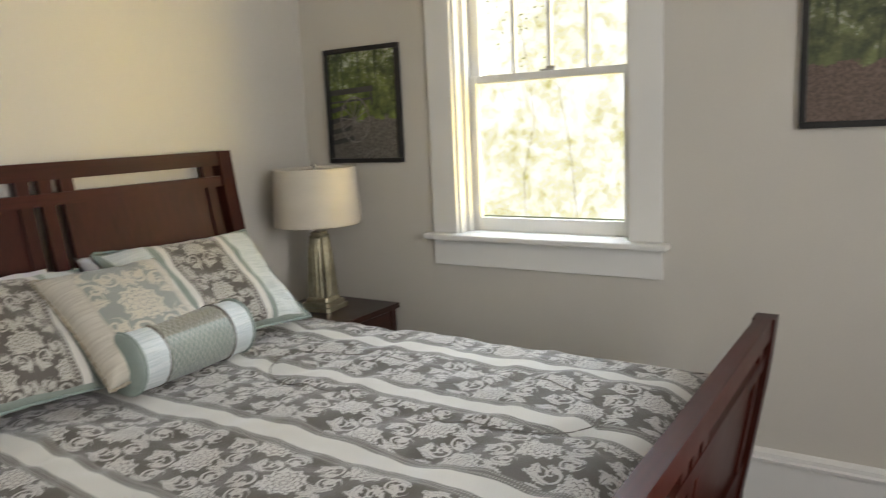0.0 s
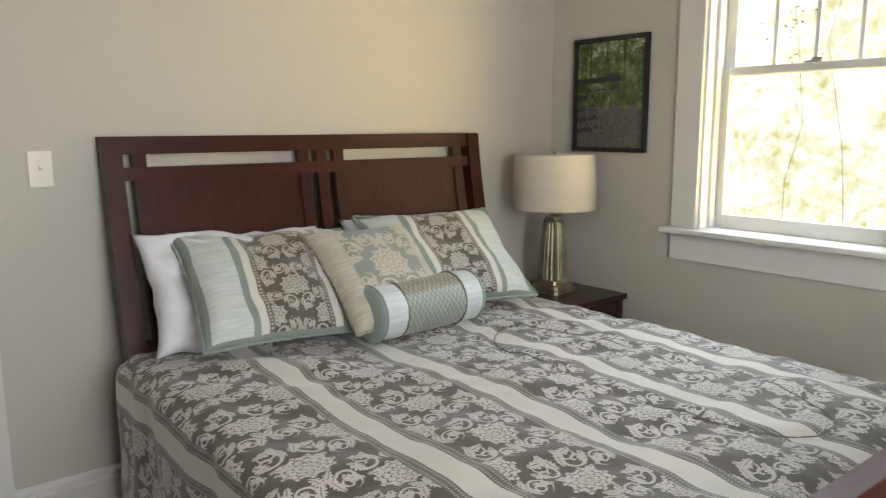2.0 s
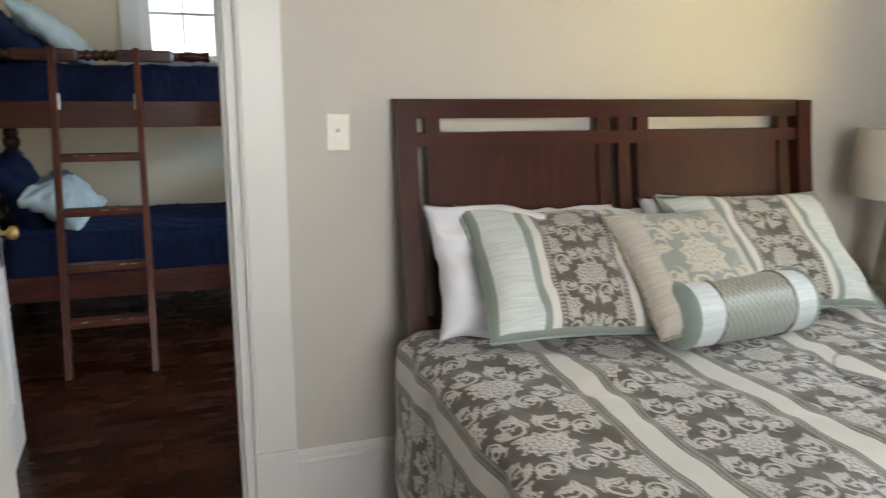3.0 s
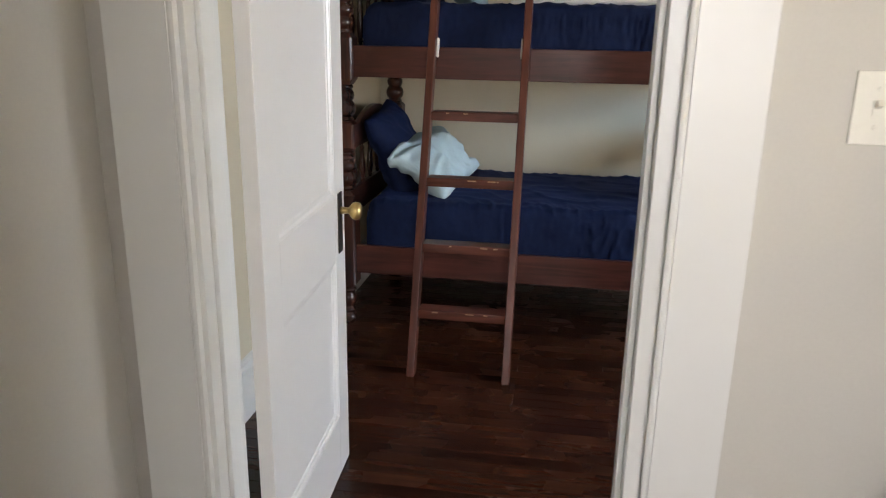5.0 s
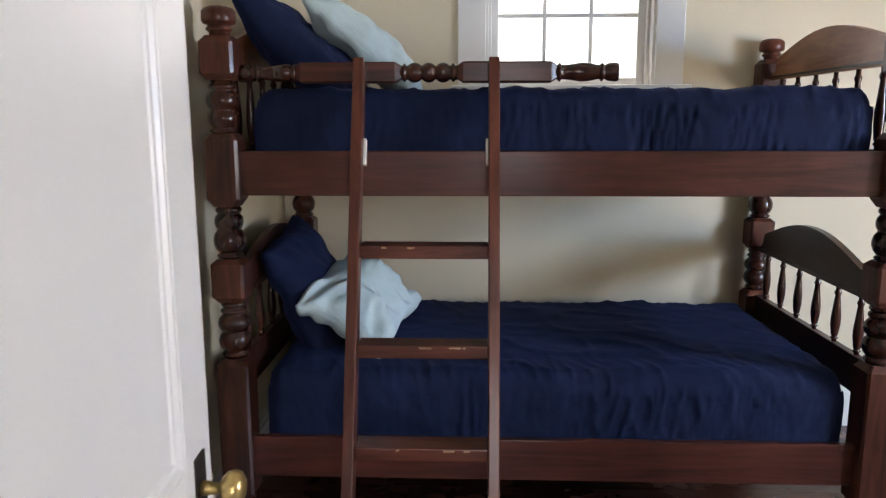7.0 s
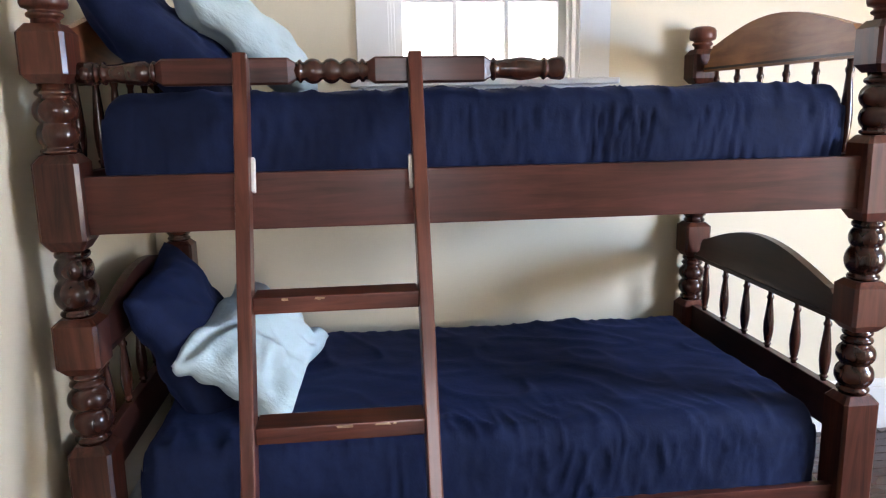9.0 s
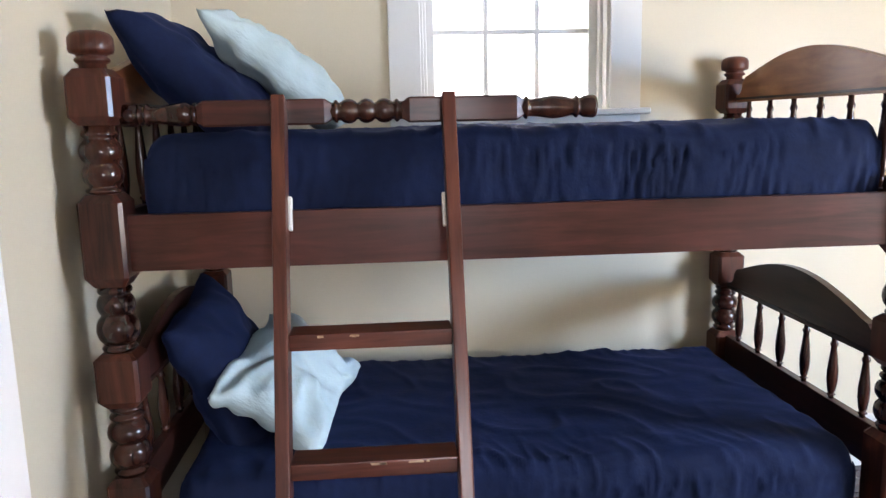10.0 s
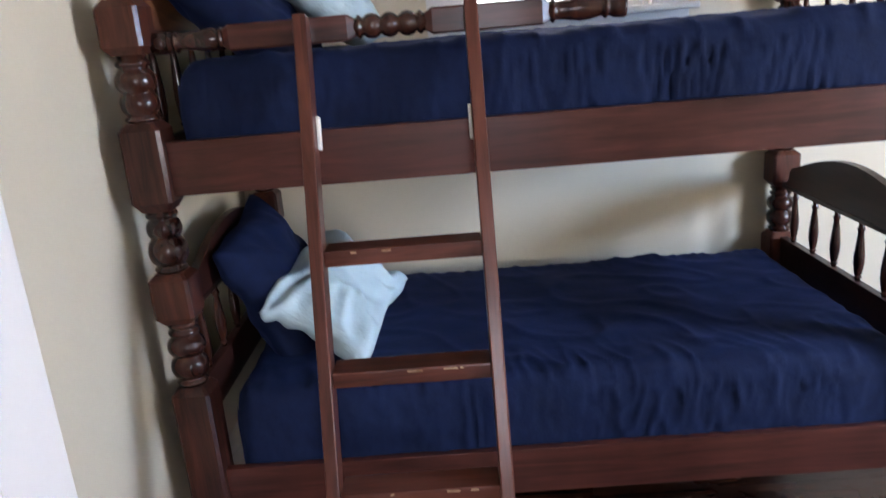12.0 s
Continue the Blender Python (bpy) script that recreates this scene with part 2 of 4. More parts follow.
def sham_material():
    """Pillow sham: sage edge, ruched ice-blue panel, sage and cream stripes, braid, damask field; alike at both ends."""
    m, t, b = begin("damask_pillow_sham")
    u, v, n1, n2 = uv_axes(t)
    e = (u - 0.33).abs() * -1 + 0.33
    side = (v - 0.25).abs() * -1 + 0.25
    f = damask(t, u - 0.33 + n1, v + n2 + 0.04, 0.205)
    weave = grain(t, coords(t, "UV", (1, 3, 1)), 380, 3)
    ru = grain(t, coords(t, "UV", (3, 46, 1)), 2.2, 4, 0.6, 0.6)
    ice = blend(t, ru.ramp(0.3, 0.7), (0.52, 0.565, 0.545), (0.72, 0.745, 0.715))
    col = blend(t, f, TAUPE, (0.47, 0.44, 0.385))
    sage = (0.24, 0.28, 0.24)
    for limit, paint in ((0.232, (0.14, 0.12, 0.10)), (0.215, CREAM), (0.188, sage), (0.162, ice), (0.030, sage)):
        col = blend(t, e.lt(limit), col, paint)
    braid = (e - 0.2235).abs().lt(0.004) * (v * 500).sin().gt(0.0)
    col = blend(t, braid, col, (0.42, 0.4, 0.36))
    col = blend(t, side.lt(0.017), col, sage)
    t.links.new(col, b.inputs["Base Color"])
    b.inputs["Roughness"].default_value = 0.6
    b.inputs["Sheen Weight"].default_value = 0.35
    ruche = e.lt(0.162) * e.gt(0.030) * side.gt(0.017)
    relief(t, b, ru * ruche * 2.2 + f * 0.3 + weave * 0.25, 0.55, 0.006)
    return m


def cushion_material():
    m, t, b = begin("champagne_damask_cushion")
    u, v, n1, n2 = uv_axes(t)
    e = (u - 0.225).abs() * -1 + 0.225
    f = damask(t, u - 0.225 + n1, v - 0.225 + n2, 0.36)
    ru = grain(t, coords(t, "UV", (3, 46, 1)), 2.2, 4, 0.6, 0.6)
    weave = grain(t, coords(t, "UV", (1, 3, 1)), 380, 3)
    gold = blend(t, ru.ramp(0.3, 0.7), (0.44, 0.40, 0.33), (0.60, 0.56, 0.48))
    col = blend(t, f, (0.27, 0.28, 0.25), (0.55, 0.50, 0.40))
    col = blend(t, e.lt(0.082), col, (0.46, 0.42, 0.35))
    col = blend(t, e.lt(0.074), col, gold)
    t.links.new(col, b.inputs["Base Color"])
    b.inputs["Roughness"].default_value = 0.58
    b.inputs["Sheen Weight"].default_value = 0.3
    relief(t, b, ru * e.lt(0.074) * 2.0 + f * 0.4 + weave * 0.3, 0.5, 0.005)
    return m


def lattice_material():
    m, t, b = begin("sage_trellis_satin")
    u, v, n1, n2 = uv_axes(t)
    p, q = (u + v * 0.62).wrap(0.021).abs(), (u - v * 0.62).wrap(0.021).abs()
    net = p.lt(0.0013).max(q.lt(0.0013))
    top = (v - 0.16).abs().lt(0.075)
    ground = blend(t, top, (0.215, 0.25, 0.225), (0.19, 0.175, 0.13))
    col = blend(t, net, ground, (0.46, 0.46, 0.40))
    t.links.new(col, b.inputs["Base Color"])
    b.inputs["Roughness"].default_value = 0.42
    b.inputs["Sheen Weight"].default_value = 0.3
    relief(t, b, net + grain(t, coords(t, "UV"), 40, 3) * 0.8, 0.35, 0.003)
    return m


def ruched_material():
    m, t, b = begin("ruched_ice_blue_satin")
    u, v, n1, n2 = uv_axes(t)
    ru = grain(t, coords(t, "UV", (3, 46, 1)), 2.2, 4, 0.6, 0.6)
    t.links.new(blend(t, ru.ramp(0.3, 0.7), (0.50, 0.56, 0.57), (0.70, 0.73, 0.73)), b.inputs["Base Color"])
    b.inputs["Roughness"].default_value = 0.55
    b.inputs["Sheen Weight"].default_value = 0.3
    relief(t, b, ru, 0.6, 0.006)
    return m


COMFORTER, SHAM, CUSHION, TRELLIS, RUCHED = comforter_material(), sham_material(), cushion_material(), lattice_material(), ruched_material()


def photo_material(name, dark, green, sky_tone, ground):
    """A printed woodland photograph."""
    m, t, b = begin(name)
    v = coords(t, "Object")
    sep = t.nodes.new("ShaderNodeSeparateXYZ")
    t.links.new(v, sep.inputs[0])
    z, y = S(t, sep.outputs[2]), S(t, sep.outputs[1])
    leaves, fine = grain(t, v, 16, 6, 0.7), grain(t, v, 90, 5, 0.7)
    trunks = grain(t, coords(t, "Object", (1, 26, 1.2)), 1.6, 3)
    col = blend(t, leaves.ramp(0.38, 0.66), dark, green)
    col = blend(t, (leaves * 0.5 + fine * 0.5 + z * 0.35).ramp(0.585, 0.68), col, sky_tone)
    col = blend(t, trunks.ramp(0.58, 0.66), col, tuple(c * 0.8 for c in dark))
    low = (z + (leaves - 0.5) * 0.12).lt(-0.06)
    col = blend(t, low, col, blend(t, fine.ramp(0.35, 0.65), tuple(c * 0.4 for c in ground), ground))
    t.links.new(col, b.inputs["Base Color"])
    b.inputs["Roughness"].default_value = 0.22
    return m


PHOTO_A = photo_material("wagon_wheel_photo", (0.035, 0.05, 0.02), (0.20, 0.25, 0.06), (0.60, 0.62, 0.52), (0.17, 0.155, 0.135))
PHOTO_B = photo_material("woodland_path_photo", (0.05, 0.06, 0.035), (0.18, 0.20, 0.09), (0.5, 0.5, 0.42), (0.19, 0.135, 0.11))


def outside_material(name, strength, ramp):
    """Glowing sheet of sunlit woods far behind the glass; the washed-out glare is emission."""
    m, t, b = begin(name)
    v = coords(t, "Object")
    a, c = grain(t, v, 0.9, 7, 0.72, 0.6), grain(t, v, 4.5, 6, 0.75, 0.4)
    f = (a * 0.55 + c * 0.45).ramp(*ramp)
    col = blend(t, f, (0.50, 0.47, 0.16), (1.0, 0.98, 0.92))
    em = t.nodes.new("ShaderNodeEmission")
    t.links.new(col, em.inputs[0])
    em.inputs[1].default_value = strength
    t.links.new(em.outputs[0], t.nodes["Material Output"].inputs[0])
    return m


WOODS = outside_material("glowing_sunlit_woods", 1.65, (0.38, 0.58))
HAZE = outside_material("glowing_haze", 2.5, (0.2, 0.42))
BARK = surface("tree_bark", (0.62, 0.56, 0.43), 0.9, 0.3, 6, 40, 0.6, stretch=(1, 1, 0.3))
LEAF = surface("spring_leaves", (0.42, 0.45, 0.12), 0.6, 0.3, 3, 20, 0.1)
GRASS = surface("grass_ground", (0.09, 0.11, 0.04), 0.9, 0.3, 0.6, 12, 0.4)


# ---- building helpers ----
def thing(name, loc=(0, 0, 0), rz=0.0, label="", category="", group="", kind=""):
    ob = new(name)
    ob.matrix_world = pose(*loc, 0, 0, rz)
    return tagged(ob, label, category, group, kind)


def part(name, bm, material, parent=None, label="", smooth=False, bevel=0.0, loc=None, segs=2):
    """Links a bmesh as one mesh object under a thing or part."""
    if bevel:
        es = [e for e in bm.edges if len(e.link_faces) == 2 and e.calc_face_angle(0) > 0.5]
        bmesh.ops.bevel(bm, geom=es, offset=bevel, segments=segs, affect="EDGES", profile=0.6)
    bmesh.ops.recalc_face_normals(bm, faces=bm.faces)
    me = bpy.data.meshes.new(name)
    bm.to_mesh(me)
    bm.free()
    me.materials.append(material)
    if smooth:
        for p in me.polygons:
            p.use_smooth = True
    ob = new(name, me)
    if loc:
        ob.location = loc
    ob.parent = parent
    return tagged(ob, label)


def again(ob, parent=None, m=None):
    """One more object on the same mesh."""
    o = new(ob.name.split(".")[0], ob.data)
    o.parent = parent or ob.parent
    if m is not None:
        o.matrix_basis = m
    return tagged(o, ob.get("label", ""))


def box(x0, x1, y0, y1, z0, z1, bm=None, cuts=0):
    bm = bm or bmesh.new()
    n = bmesh.ops.create_cube(bm, size=1)["verts"]
    for v in n:
        v.co = ((x0 + x1) / 2 + v.co.x * (x1 - x0), (y0 + y1) / 2 + v.co.y * (y1 - y0), (z0 + z1) / 2 + v.co.z * (z1 - z0))
    return bm


def lathe(profile, bm=None, seg=20, at=(0, 0), axis="z"):
    """Turns (height, radius) rows round an axis."""
    bm = bm or bmesh.new()
    rings = []
    for h, r in profile:
        ring = []
        for i in range(seg):
            a = 2 * math.pi * i / seg
            c, s = math.cos(a) * r, math.sin(a) * r
            ring.append(bm.verts.new((at[0] + c, at[1] + s, h) if axis == "z" else (h, at[0] + c, at[1] + s)))
        rings.append(ring)
    for p, q in zip(rings, rings[1:]):
        for i in range(seg):
            bm.faces.new((p[i], p[(i + 1) % seg], q[(i + 1) % seg], q[i]))
    bm.faces.new(rings[0][::-1])
    bm.faces.new(rings[-1])
    return bm


def sections(rows, bm=None, at=(0, 0)):
    """Stacks square sections (height, half width) with cut corners into one block."""
    bm = bm or bmesh.new()
    rings = []
    for h, w in rows:
        k = w * 0.84
        rings.append([bm.verts.new((at[0] + x, at[1] + y, h)) for x, y in ((w, -k), (w, k), (k, w), (-k, w), (-w, k), (-w, -k), (-k, -w), (k, -w))])
    for p, q in zip(rings, rings[1:]):
        for i in range(8):
            bm.faces.new((p[i], p[(i + 1) % 8], q[(i + 1) % 8], q[i]))
    bm.faces.new(rings[0][::-1])
    bm.faces.new(rings[-1])
    return bm


def bead(z0, z1, r0, r1, n=7):
    """Rows of a round bead from z0 to z1, neck r0, belly r1."""
    return [(z0 + (z1 - z0) * i / n, r0 + (r1 - r0) * math.sin(math.pi * i / n) ** 0.7) for i in range(n + 1)]


def pillow(w, h, thick, wrinkle=0.012, flange=0.0, seed=0, n=30, sag=0.0, limp=0.0):
    """A stuffed pillow, w by h, lying in x and y, with a seam, soft corners and creases; its UV is in metres."""
    bm = bmesh.new()
    uvl = bm.loops.layers.uv.new("UVMap")
    rnd = Vector((seed * 7.3, seed * 3.1, seed * 1.7))
    grid = {}
    for side in (1, -1):
        for i in range(n + 1):
            for j in range(n + 1):
                u, v = -1 + 2 * i / n, -1 + 2 * j / n
                if side < 0 and (i in (0, n) or j in (0, n)):
                    grid[side, i, j] = grid[1, i, j]
                    continue
                fu, fv = min(1, abs(u) / (1 - flange)), min(1, abs(v) / (1 - flange))
                puff = ((1 - fu ** 2.6) * (1 - fv ** 2.6)) ** 0.42
                pull = 1 - 0.075 * (1 - v * v) * abs(u) ** 3
                pull2 = 1 - 0.075 * (1 - u * u) * abs(v) ** 3
                p = Vector((u * w / 2 * pull, v * h / 2 * pull2, 0))
                nz = noise.noise(p * 5.5 + rnd) * 1.3 + noise.noise(p * 13 + rnd * 2) * 0.7
                # creases run out from the corners and seams
                ang = math.atan2(v, u)
                cr = math.sin(ang * 13 + noise.noise(p * 4 + rnd) * 5) * (abs(u * v)) ** 0.8
                z = side * thick / 2 * puff + (nz * wrinkle + cr * wrinkle * 0.6) * (0.35 + puff)
                z += limp * (p.x ** 2) - sag * (1 - v) ** 2 * 0.5
                p.x += noise.noise(p * 7 + rnd) * wrinkle * 0.8
                p.y += noise.noise(p * 7 - rnd) * wrinkle * 0.8
                grid[side, i, j] = bm.verts.new((p.x, p.y, z))
    for side in (1, -1):
        for i in range(n):
            for j in range(n):
                q = [(i, j), (i + 1, j), (i + 1, j + 1), (i, j + 1)]
                if side < 0:
                    q = q[::-1]
                f = bm.faces.new([grid[(side, *k)] for k in q])
                for loop, k in zip(f.loops, q):
                    loop[uvl].uv = (k[0] / n * w, k[1] / n * h)
    return bm


def cut_wall(name, axis, a0, a1, z1, f0, f1, holes, material, label):
    """A wall along x (axis 0) or y (axis 1), from face f0 to f1, with openings (from, to, bottom, top)."""
    bm = bmesh.new()

    def slab(p, q, zb, zt):
        if q - p > 1e-4 and zt - zb > 1e-4:
            if axis == 0:
                box(p, q, f0, f1, zb, zt, bm)
            else:
                box(f0, f1, p, q, zb, zt, bm)
    at = a0
    for p, q, zb, zt in sorted(holes):
        slab(at, p, 0, z1)
        slab(p, q, 0, zb)
        slab(p, q, zt, z1)
        at = q
    slab(at, a1, 0, z1)
    return tagged(part(name, bm, material), label, "wall", kind="structure")


# ---- the large structure ----
H = 2.62
BX0, BX1, BY0, BY1 = -1.53, 2.2, -4.1, 0.0        # bedroom
UX0, UX1, UY0, UY1 = -1.77, 2.3, 0.13, 3.165       # bunk room
DX0, DX1, DTOP = -1.335, -0.503, 2.03              # doorway
cut_wall("wall_between", 0, -2.0, 2.5, H, 0.0, 0.065, [(DX0 - 0.02, DX1 + 0.04, 0, DTOP + 0.02)], WALL_BED, "greige painted wall behind the bed, with a doorway")
cut_wall("wall_between_bunk_side", 0, -2.0, 2.5, H, 0.065, 0.13, [(DX0 - 0.02, DX1 + 0.04, 0, DTOP + 0.02)], WALL_BUNK, "cream painted wall round the doorway of the bunk room")
cut_wall("wall_east", 1, -4.3, 0.0, H, BX1, BX1 + 0.19, [(-1.665, -0.865, 0.955, 2.3)], WALL_BED, "greige painted wall with a double-hung window")
cut_wall("wall_west", 1, -4.3, 0.0, H, BX0 - 0.14, BX0, [], WALL_BED, "greige painted bedroom side wall")
# unseen rear wall; its opening is made up to go with the rear fill
cut_wall("wall_south", 0, BX0, BX1, H, BY0 - 0.14, BY0, [(-0.8, 0.8, 0.9, 2.3)], WALL_BED, "unseen greige bedroom rear wall, opening added for the fill lamp")
cut_wall("wall_north", 0, UX0 - 0.14, UX1 + 0.14, H, UY1, UY1 + 0.19, [(-0.85, -0.09, 1.56, 2.3)], WALL_BUNK, "cream painted wall with a small window")
cut_wall("wall_bunk_west", 1, UY0, UY1, H, UX0 - 0.14, UX0, [], WALL_BUNK, "cream painted wall beside the bunk bed")
cut_wall("wall_bunk_east", 1, UY0, UY1, H, UX1, UX1 + 0.14, [(0.4, 1.4, 0.7, 1.9)], WALL_BUNK, "cream painted wall with a window opening")
tagged(part("ceiling_bedroom", box(-1.7, 2.5, -4.3, 0.065, H, H + 0.1), CEILING), "white painted bedroom ceiling", "ceiling", kind="structure")
tagged(part("ceiling_bunk_room", box(-1.95, 2.5, 0.065, 3.4, H, H + 0.1), CEILING), "white painted bunk room ceiling", "ceiling", kind="structure")
floor = tagged(part("floor", box(-1.95, 2.5, -4.3, 3.4, -0.12, -0.018), FLOOR_WOOD), "dark oiled strip wood floor", "floor", kind="structure")


def skirting(axis, a0, a1, face, side, label):
    """A tall board with a moulded cap. side: +1 or -1, the way that it stands out from the wall."""
    rows = ((0.0, 0.018), (0.185, 0.018), (0.187, 0.026), (0.2, 0.028), (0.206, 0.02), (0.222, 0.02), (0.232, 0.008), (0.235, 0.0))
    bm = bmesh.new()
    ends = []
    for a in (a0, a1):
        pts = [(0, 0.0)] + [(d, z) for z, d in rows]
        ends.append([bm.verts.new((a, face + side * d, z) if axis == 0 else (face + side * d, a, z)) for d, z in pts])
    p, q = ends
    for i in range(len(p)):
        j = (i + 1) % len(p)
        bm.faces.new((p[i], p[j], q[j], q[i]))
    bm.faces.new(p)
    bm.faces.new(q[::-1])
    tagged(part("baseboard", bm, WHITE_PAINT), label, "baseboard", kind="structure")


BB = "tall white painted baseboard with a moulded cap"
skirting(0, -0.332, 2.2, 0.0, -1, BB)
skirting(0, -1.53, -1.493, 0.0, -1, BB)
skirting(1, -4.1, -0.03, 2.2, -1, BB)
skirting(1, -4.1, -1.49, -1.53, 1, BB)
skirting(1, -1.38, -0.03, -1.53, 1, BB)
skirting(0, UX0, UX1, UY1, -1, BB)
skirting(1, UY0 + 0.03, UY1 - 0.03, UX0, 1, BB)
skirting(1, UY0 + 0.03, UY1 - 0.03, UX1, -1, BB)
skirting(0, -0.345, UX1, UY0, 1, BB)


def moulded_strip(x0, x1, y0, z0, z1, steps):
    """An upright strip whose face is moulded: steps of (share of width, stand-out)."""
    bm = bmesh.new()
    pts = [(x0, y0)] + [(x0 + (x1 - x0) * s, y0 - d) for s, d in steps] + [(x1, y0)]
    lo, hi = ([bm.verts.new((x, y, z)) for x, y in pts] for z in (z0, z1))
    for i in range(len(pts)):
        j = (i + 1) % len(pts)
        bm.faces.new((lo[i], lo[j], hi[j], hi[i]))
    bm.faces.new(lo)
    bm.faces.new(hi[::-1])
    return bm


def door_frame():
    f = thing("door_frame", label="white painted door frame with flat casings and plinth blocks", category="door frame", kind="structure")
    for x0, x1 in ((DX0 - 0.02, DX0), (DX1, DX1 + 0.04)):
        part("jamb", box(x0, x1, -0.004, 0.134, 0, DTOP + 0.02), WHITE_PAINT, f, bevel=0.002)
    part("head_jamb", box(DX0, DX1, -0.004, 0.134, DTOP, DTOP + 0.02), WHITE_PAINT, f)
    for x0, x1 in ((DX0, DX0 + 0.012), (DX1 - 0.012, DX1)):
        part("stop", box(x0, x1, 0.035, 0.09, 0, DTOP), WHITE_PAINT, f, bevel=0.003)
    for s, face in ((-1, 0.0), (1, 0.13)):
        for x0, x1 in ((DX0 - 0.152, DX0 - 0.012), (DX1 + 0.032, DX1 + 0.166)):
            y0, y1 = sorted((face, face + s * 0.02))
            part("casing", box(x0, x1, y0, y1, 0.25, DTOP + 0.012), WHITE_PAINT, f, bevel=0.003)
            y0, y1 = sorted((face, face + s * 0.026))
            part("plinth_block", box(x0 - 0.003, x1 + 0.003, y0, y1, 0, 0.25), WHITE_PAINT, f, bevel=0.003)
            # backband on the inner edge
            inner = x1 if x1 < DX0 + 0.1 else x0
            y0, y1 = sorted((face + s * 0.018, face + s * 0.024))
            b0, b1 = (inner - 0.012, inner + 0.002) if x1 < DX0 + 0.1 else (inner - 0.002, inner + 0.012)
            part("bead", box(b0, b1, y0, y1, 0.25, DTOP + 0.012), WHITE_PAINT, f, bevel=0.006)
        y0, y1 = sorted((face, face + s * 0.022))
        part("head_casing", box(DX0 - 0.175, DX1 + 0.175, y0, y1, DTOP + 0.012, DTOP + 0.15), WHITE_PAINT, f, bevel=0.003)
    return f


door_frame()


def panel_door(name, loc, rz, width, label, fitted=True):
    """A two-panel door hung at its own origin, its leaf along +x, thickness towards +y."""
    d = thing(name, loc, rz, label, "door", kind="structure")
    T, h = 0.036, DTOP - 0.008
    rails = ((0.008, 0.21), (0.73, 0.93), (h - 0.13, h))
    for x0, x1 in ((0, 0.112), (width - 0.112, width)):
        part("stile", box(x0, x1, 0, T, 0.008, h), DOOR_PAINT, d, bevel=0.002)
    for z0, z1 in rails:
        part("rail", box(0.112, width - 0.112, 0.0005, T - 0.0005, z0, z1), DOOR_PAINT, d, bevel=0.002)
    for z0, z1 in ((0.21, 0.73), (0.93, h - 0.13)):
        part("panel", box(0.112, width - 0.112, 0.011, T - 0.011, z0, z1), DOOR_PAINT, d)
        for face, s in ((0.0015, 1), (T - 0.0015, -1)):
            bm = bmesh.new()
            x0, x1 = 0.112, width - 0.112
            loops = []
            for inset, depth in ((0, 0), (0.006, 0.001), (0.012, 0.006), (0.02, 0.007), (0.028, 0.0115)):
                y = face + s * depth
                loops.append([bm.verts.new((x, y, z)) for x, z in ((x0 + inset, z0 + inset), (x1 - inset, z0 + inset), (x1 - inset, z1 - inset), (x0 + inset, z1 - inset))])
            for p, q in zip(loops, loops[1:]):
                for i in range(4):
                    bm.faces.new((p[i], p[(i + 1) % 4], q[(i + 1) % 4], q[i]))
            part("sticking", bm, DOOR_PAINT, d)
    kx, kz = width - 0.06, 0.878
    for s, face in ((-1, 0.0), (1, T)):
        y0, y1 = sorted((face, face + s * 0.004))
        plate = part("escutcheon", box(kx - 0.022, kx + 0.022, y0, y1, kz - 0.13, kz + 0.055), IRON, d, "dark bronze lock plate", bevel=0.0015)
        prof = ((0, 0.012), (0.012, 0.011), (0.03, 0.009), (0.034, 0.016), (0.042, 0.025), (0.052, 0.0275), (0.062, 0.025), (0.068, 0.016), (0.07, 0.004))
        k = part("knob", lathe(prof), BRASS, d, "round aged brass knob", smooth=True)
        k.matrix_basis = pose(kx, face, kz, 90 if s < 0 else -90)
    part("latch_plate", box(width, width + 0.0015, 0.007, T - 0.007, kz - 0.05, kz + 0.05), METAL, d, "painted latch plate")
    for z in (0.27, 1.75) if fitted else ():
        hb = box(-0.003, 0.0, 0.0, T - 0.004, z - 0.045, z + 0.045)
        hinge = part("hinge", hb, DOOR_PAINT, d, "hinge painted over in white")
        part("hinge_pin", lathe(((z - 0.05, 0.006), (z - 0.045, 0.0075), (z + 0.045, 0.0075), (z + 0.05, 0.006)), at=(-0.004, T + 0.004), seg=10), DOOR_PAINT, d, smooth=True)
    return d


panel_door("door_1", (-1.277, 0.148, 0), 92.9, 0.72, "white painted two-panel door standing open into the bunk room")
tagged(part("wall_partition", box(-1.53, -0.878, -1.47, -1.40, 0, H), WALL_BED), "short greige partition wall beside the doorway", "wall", kind="structure")
tagged(part("trim", box(-0.878, -0.842, -1.476, -1.394, 0, H), WHITE_PAINT, bevel=0.004), "white corner board on the end of the partition", "trim", kind="structure")


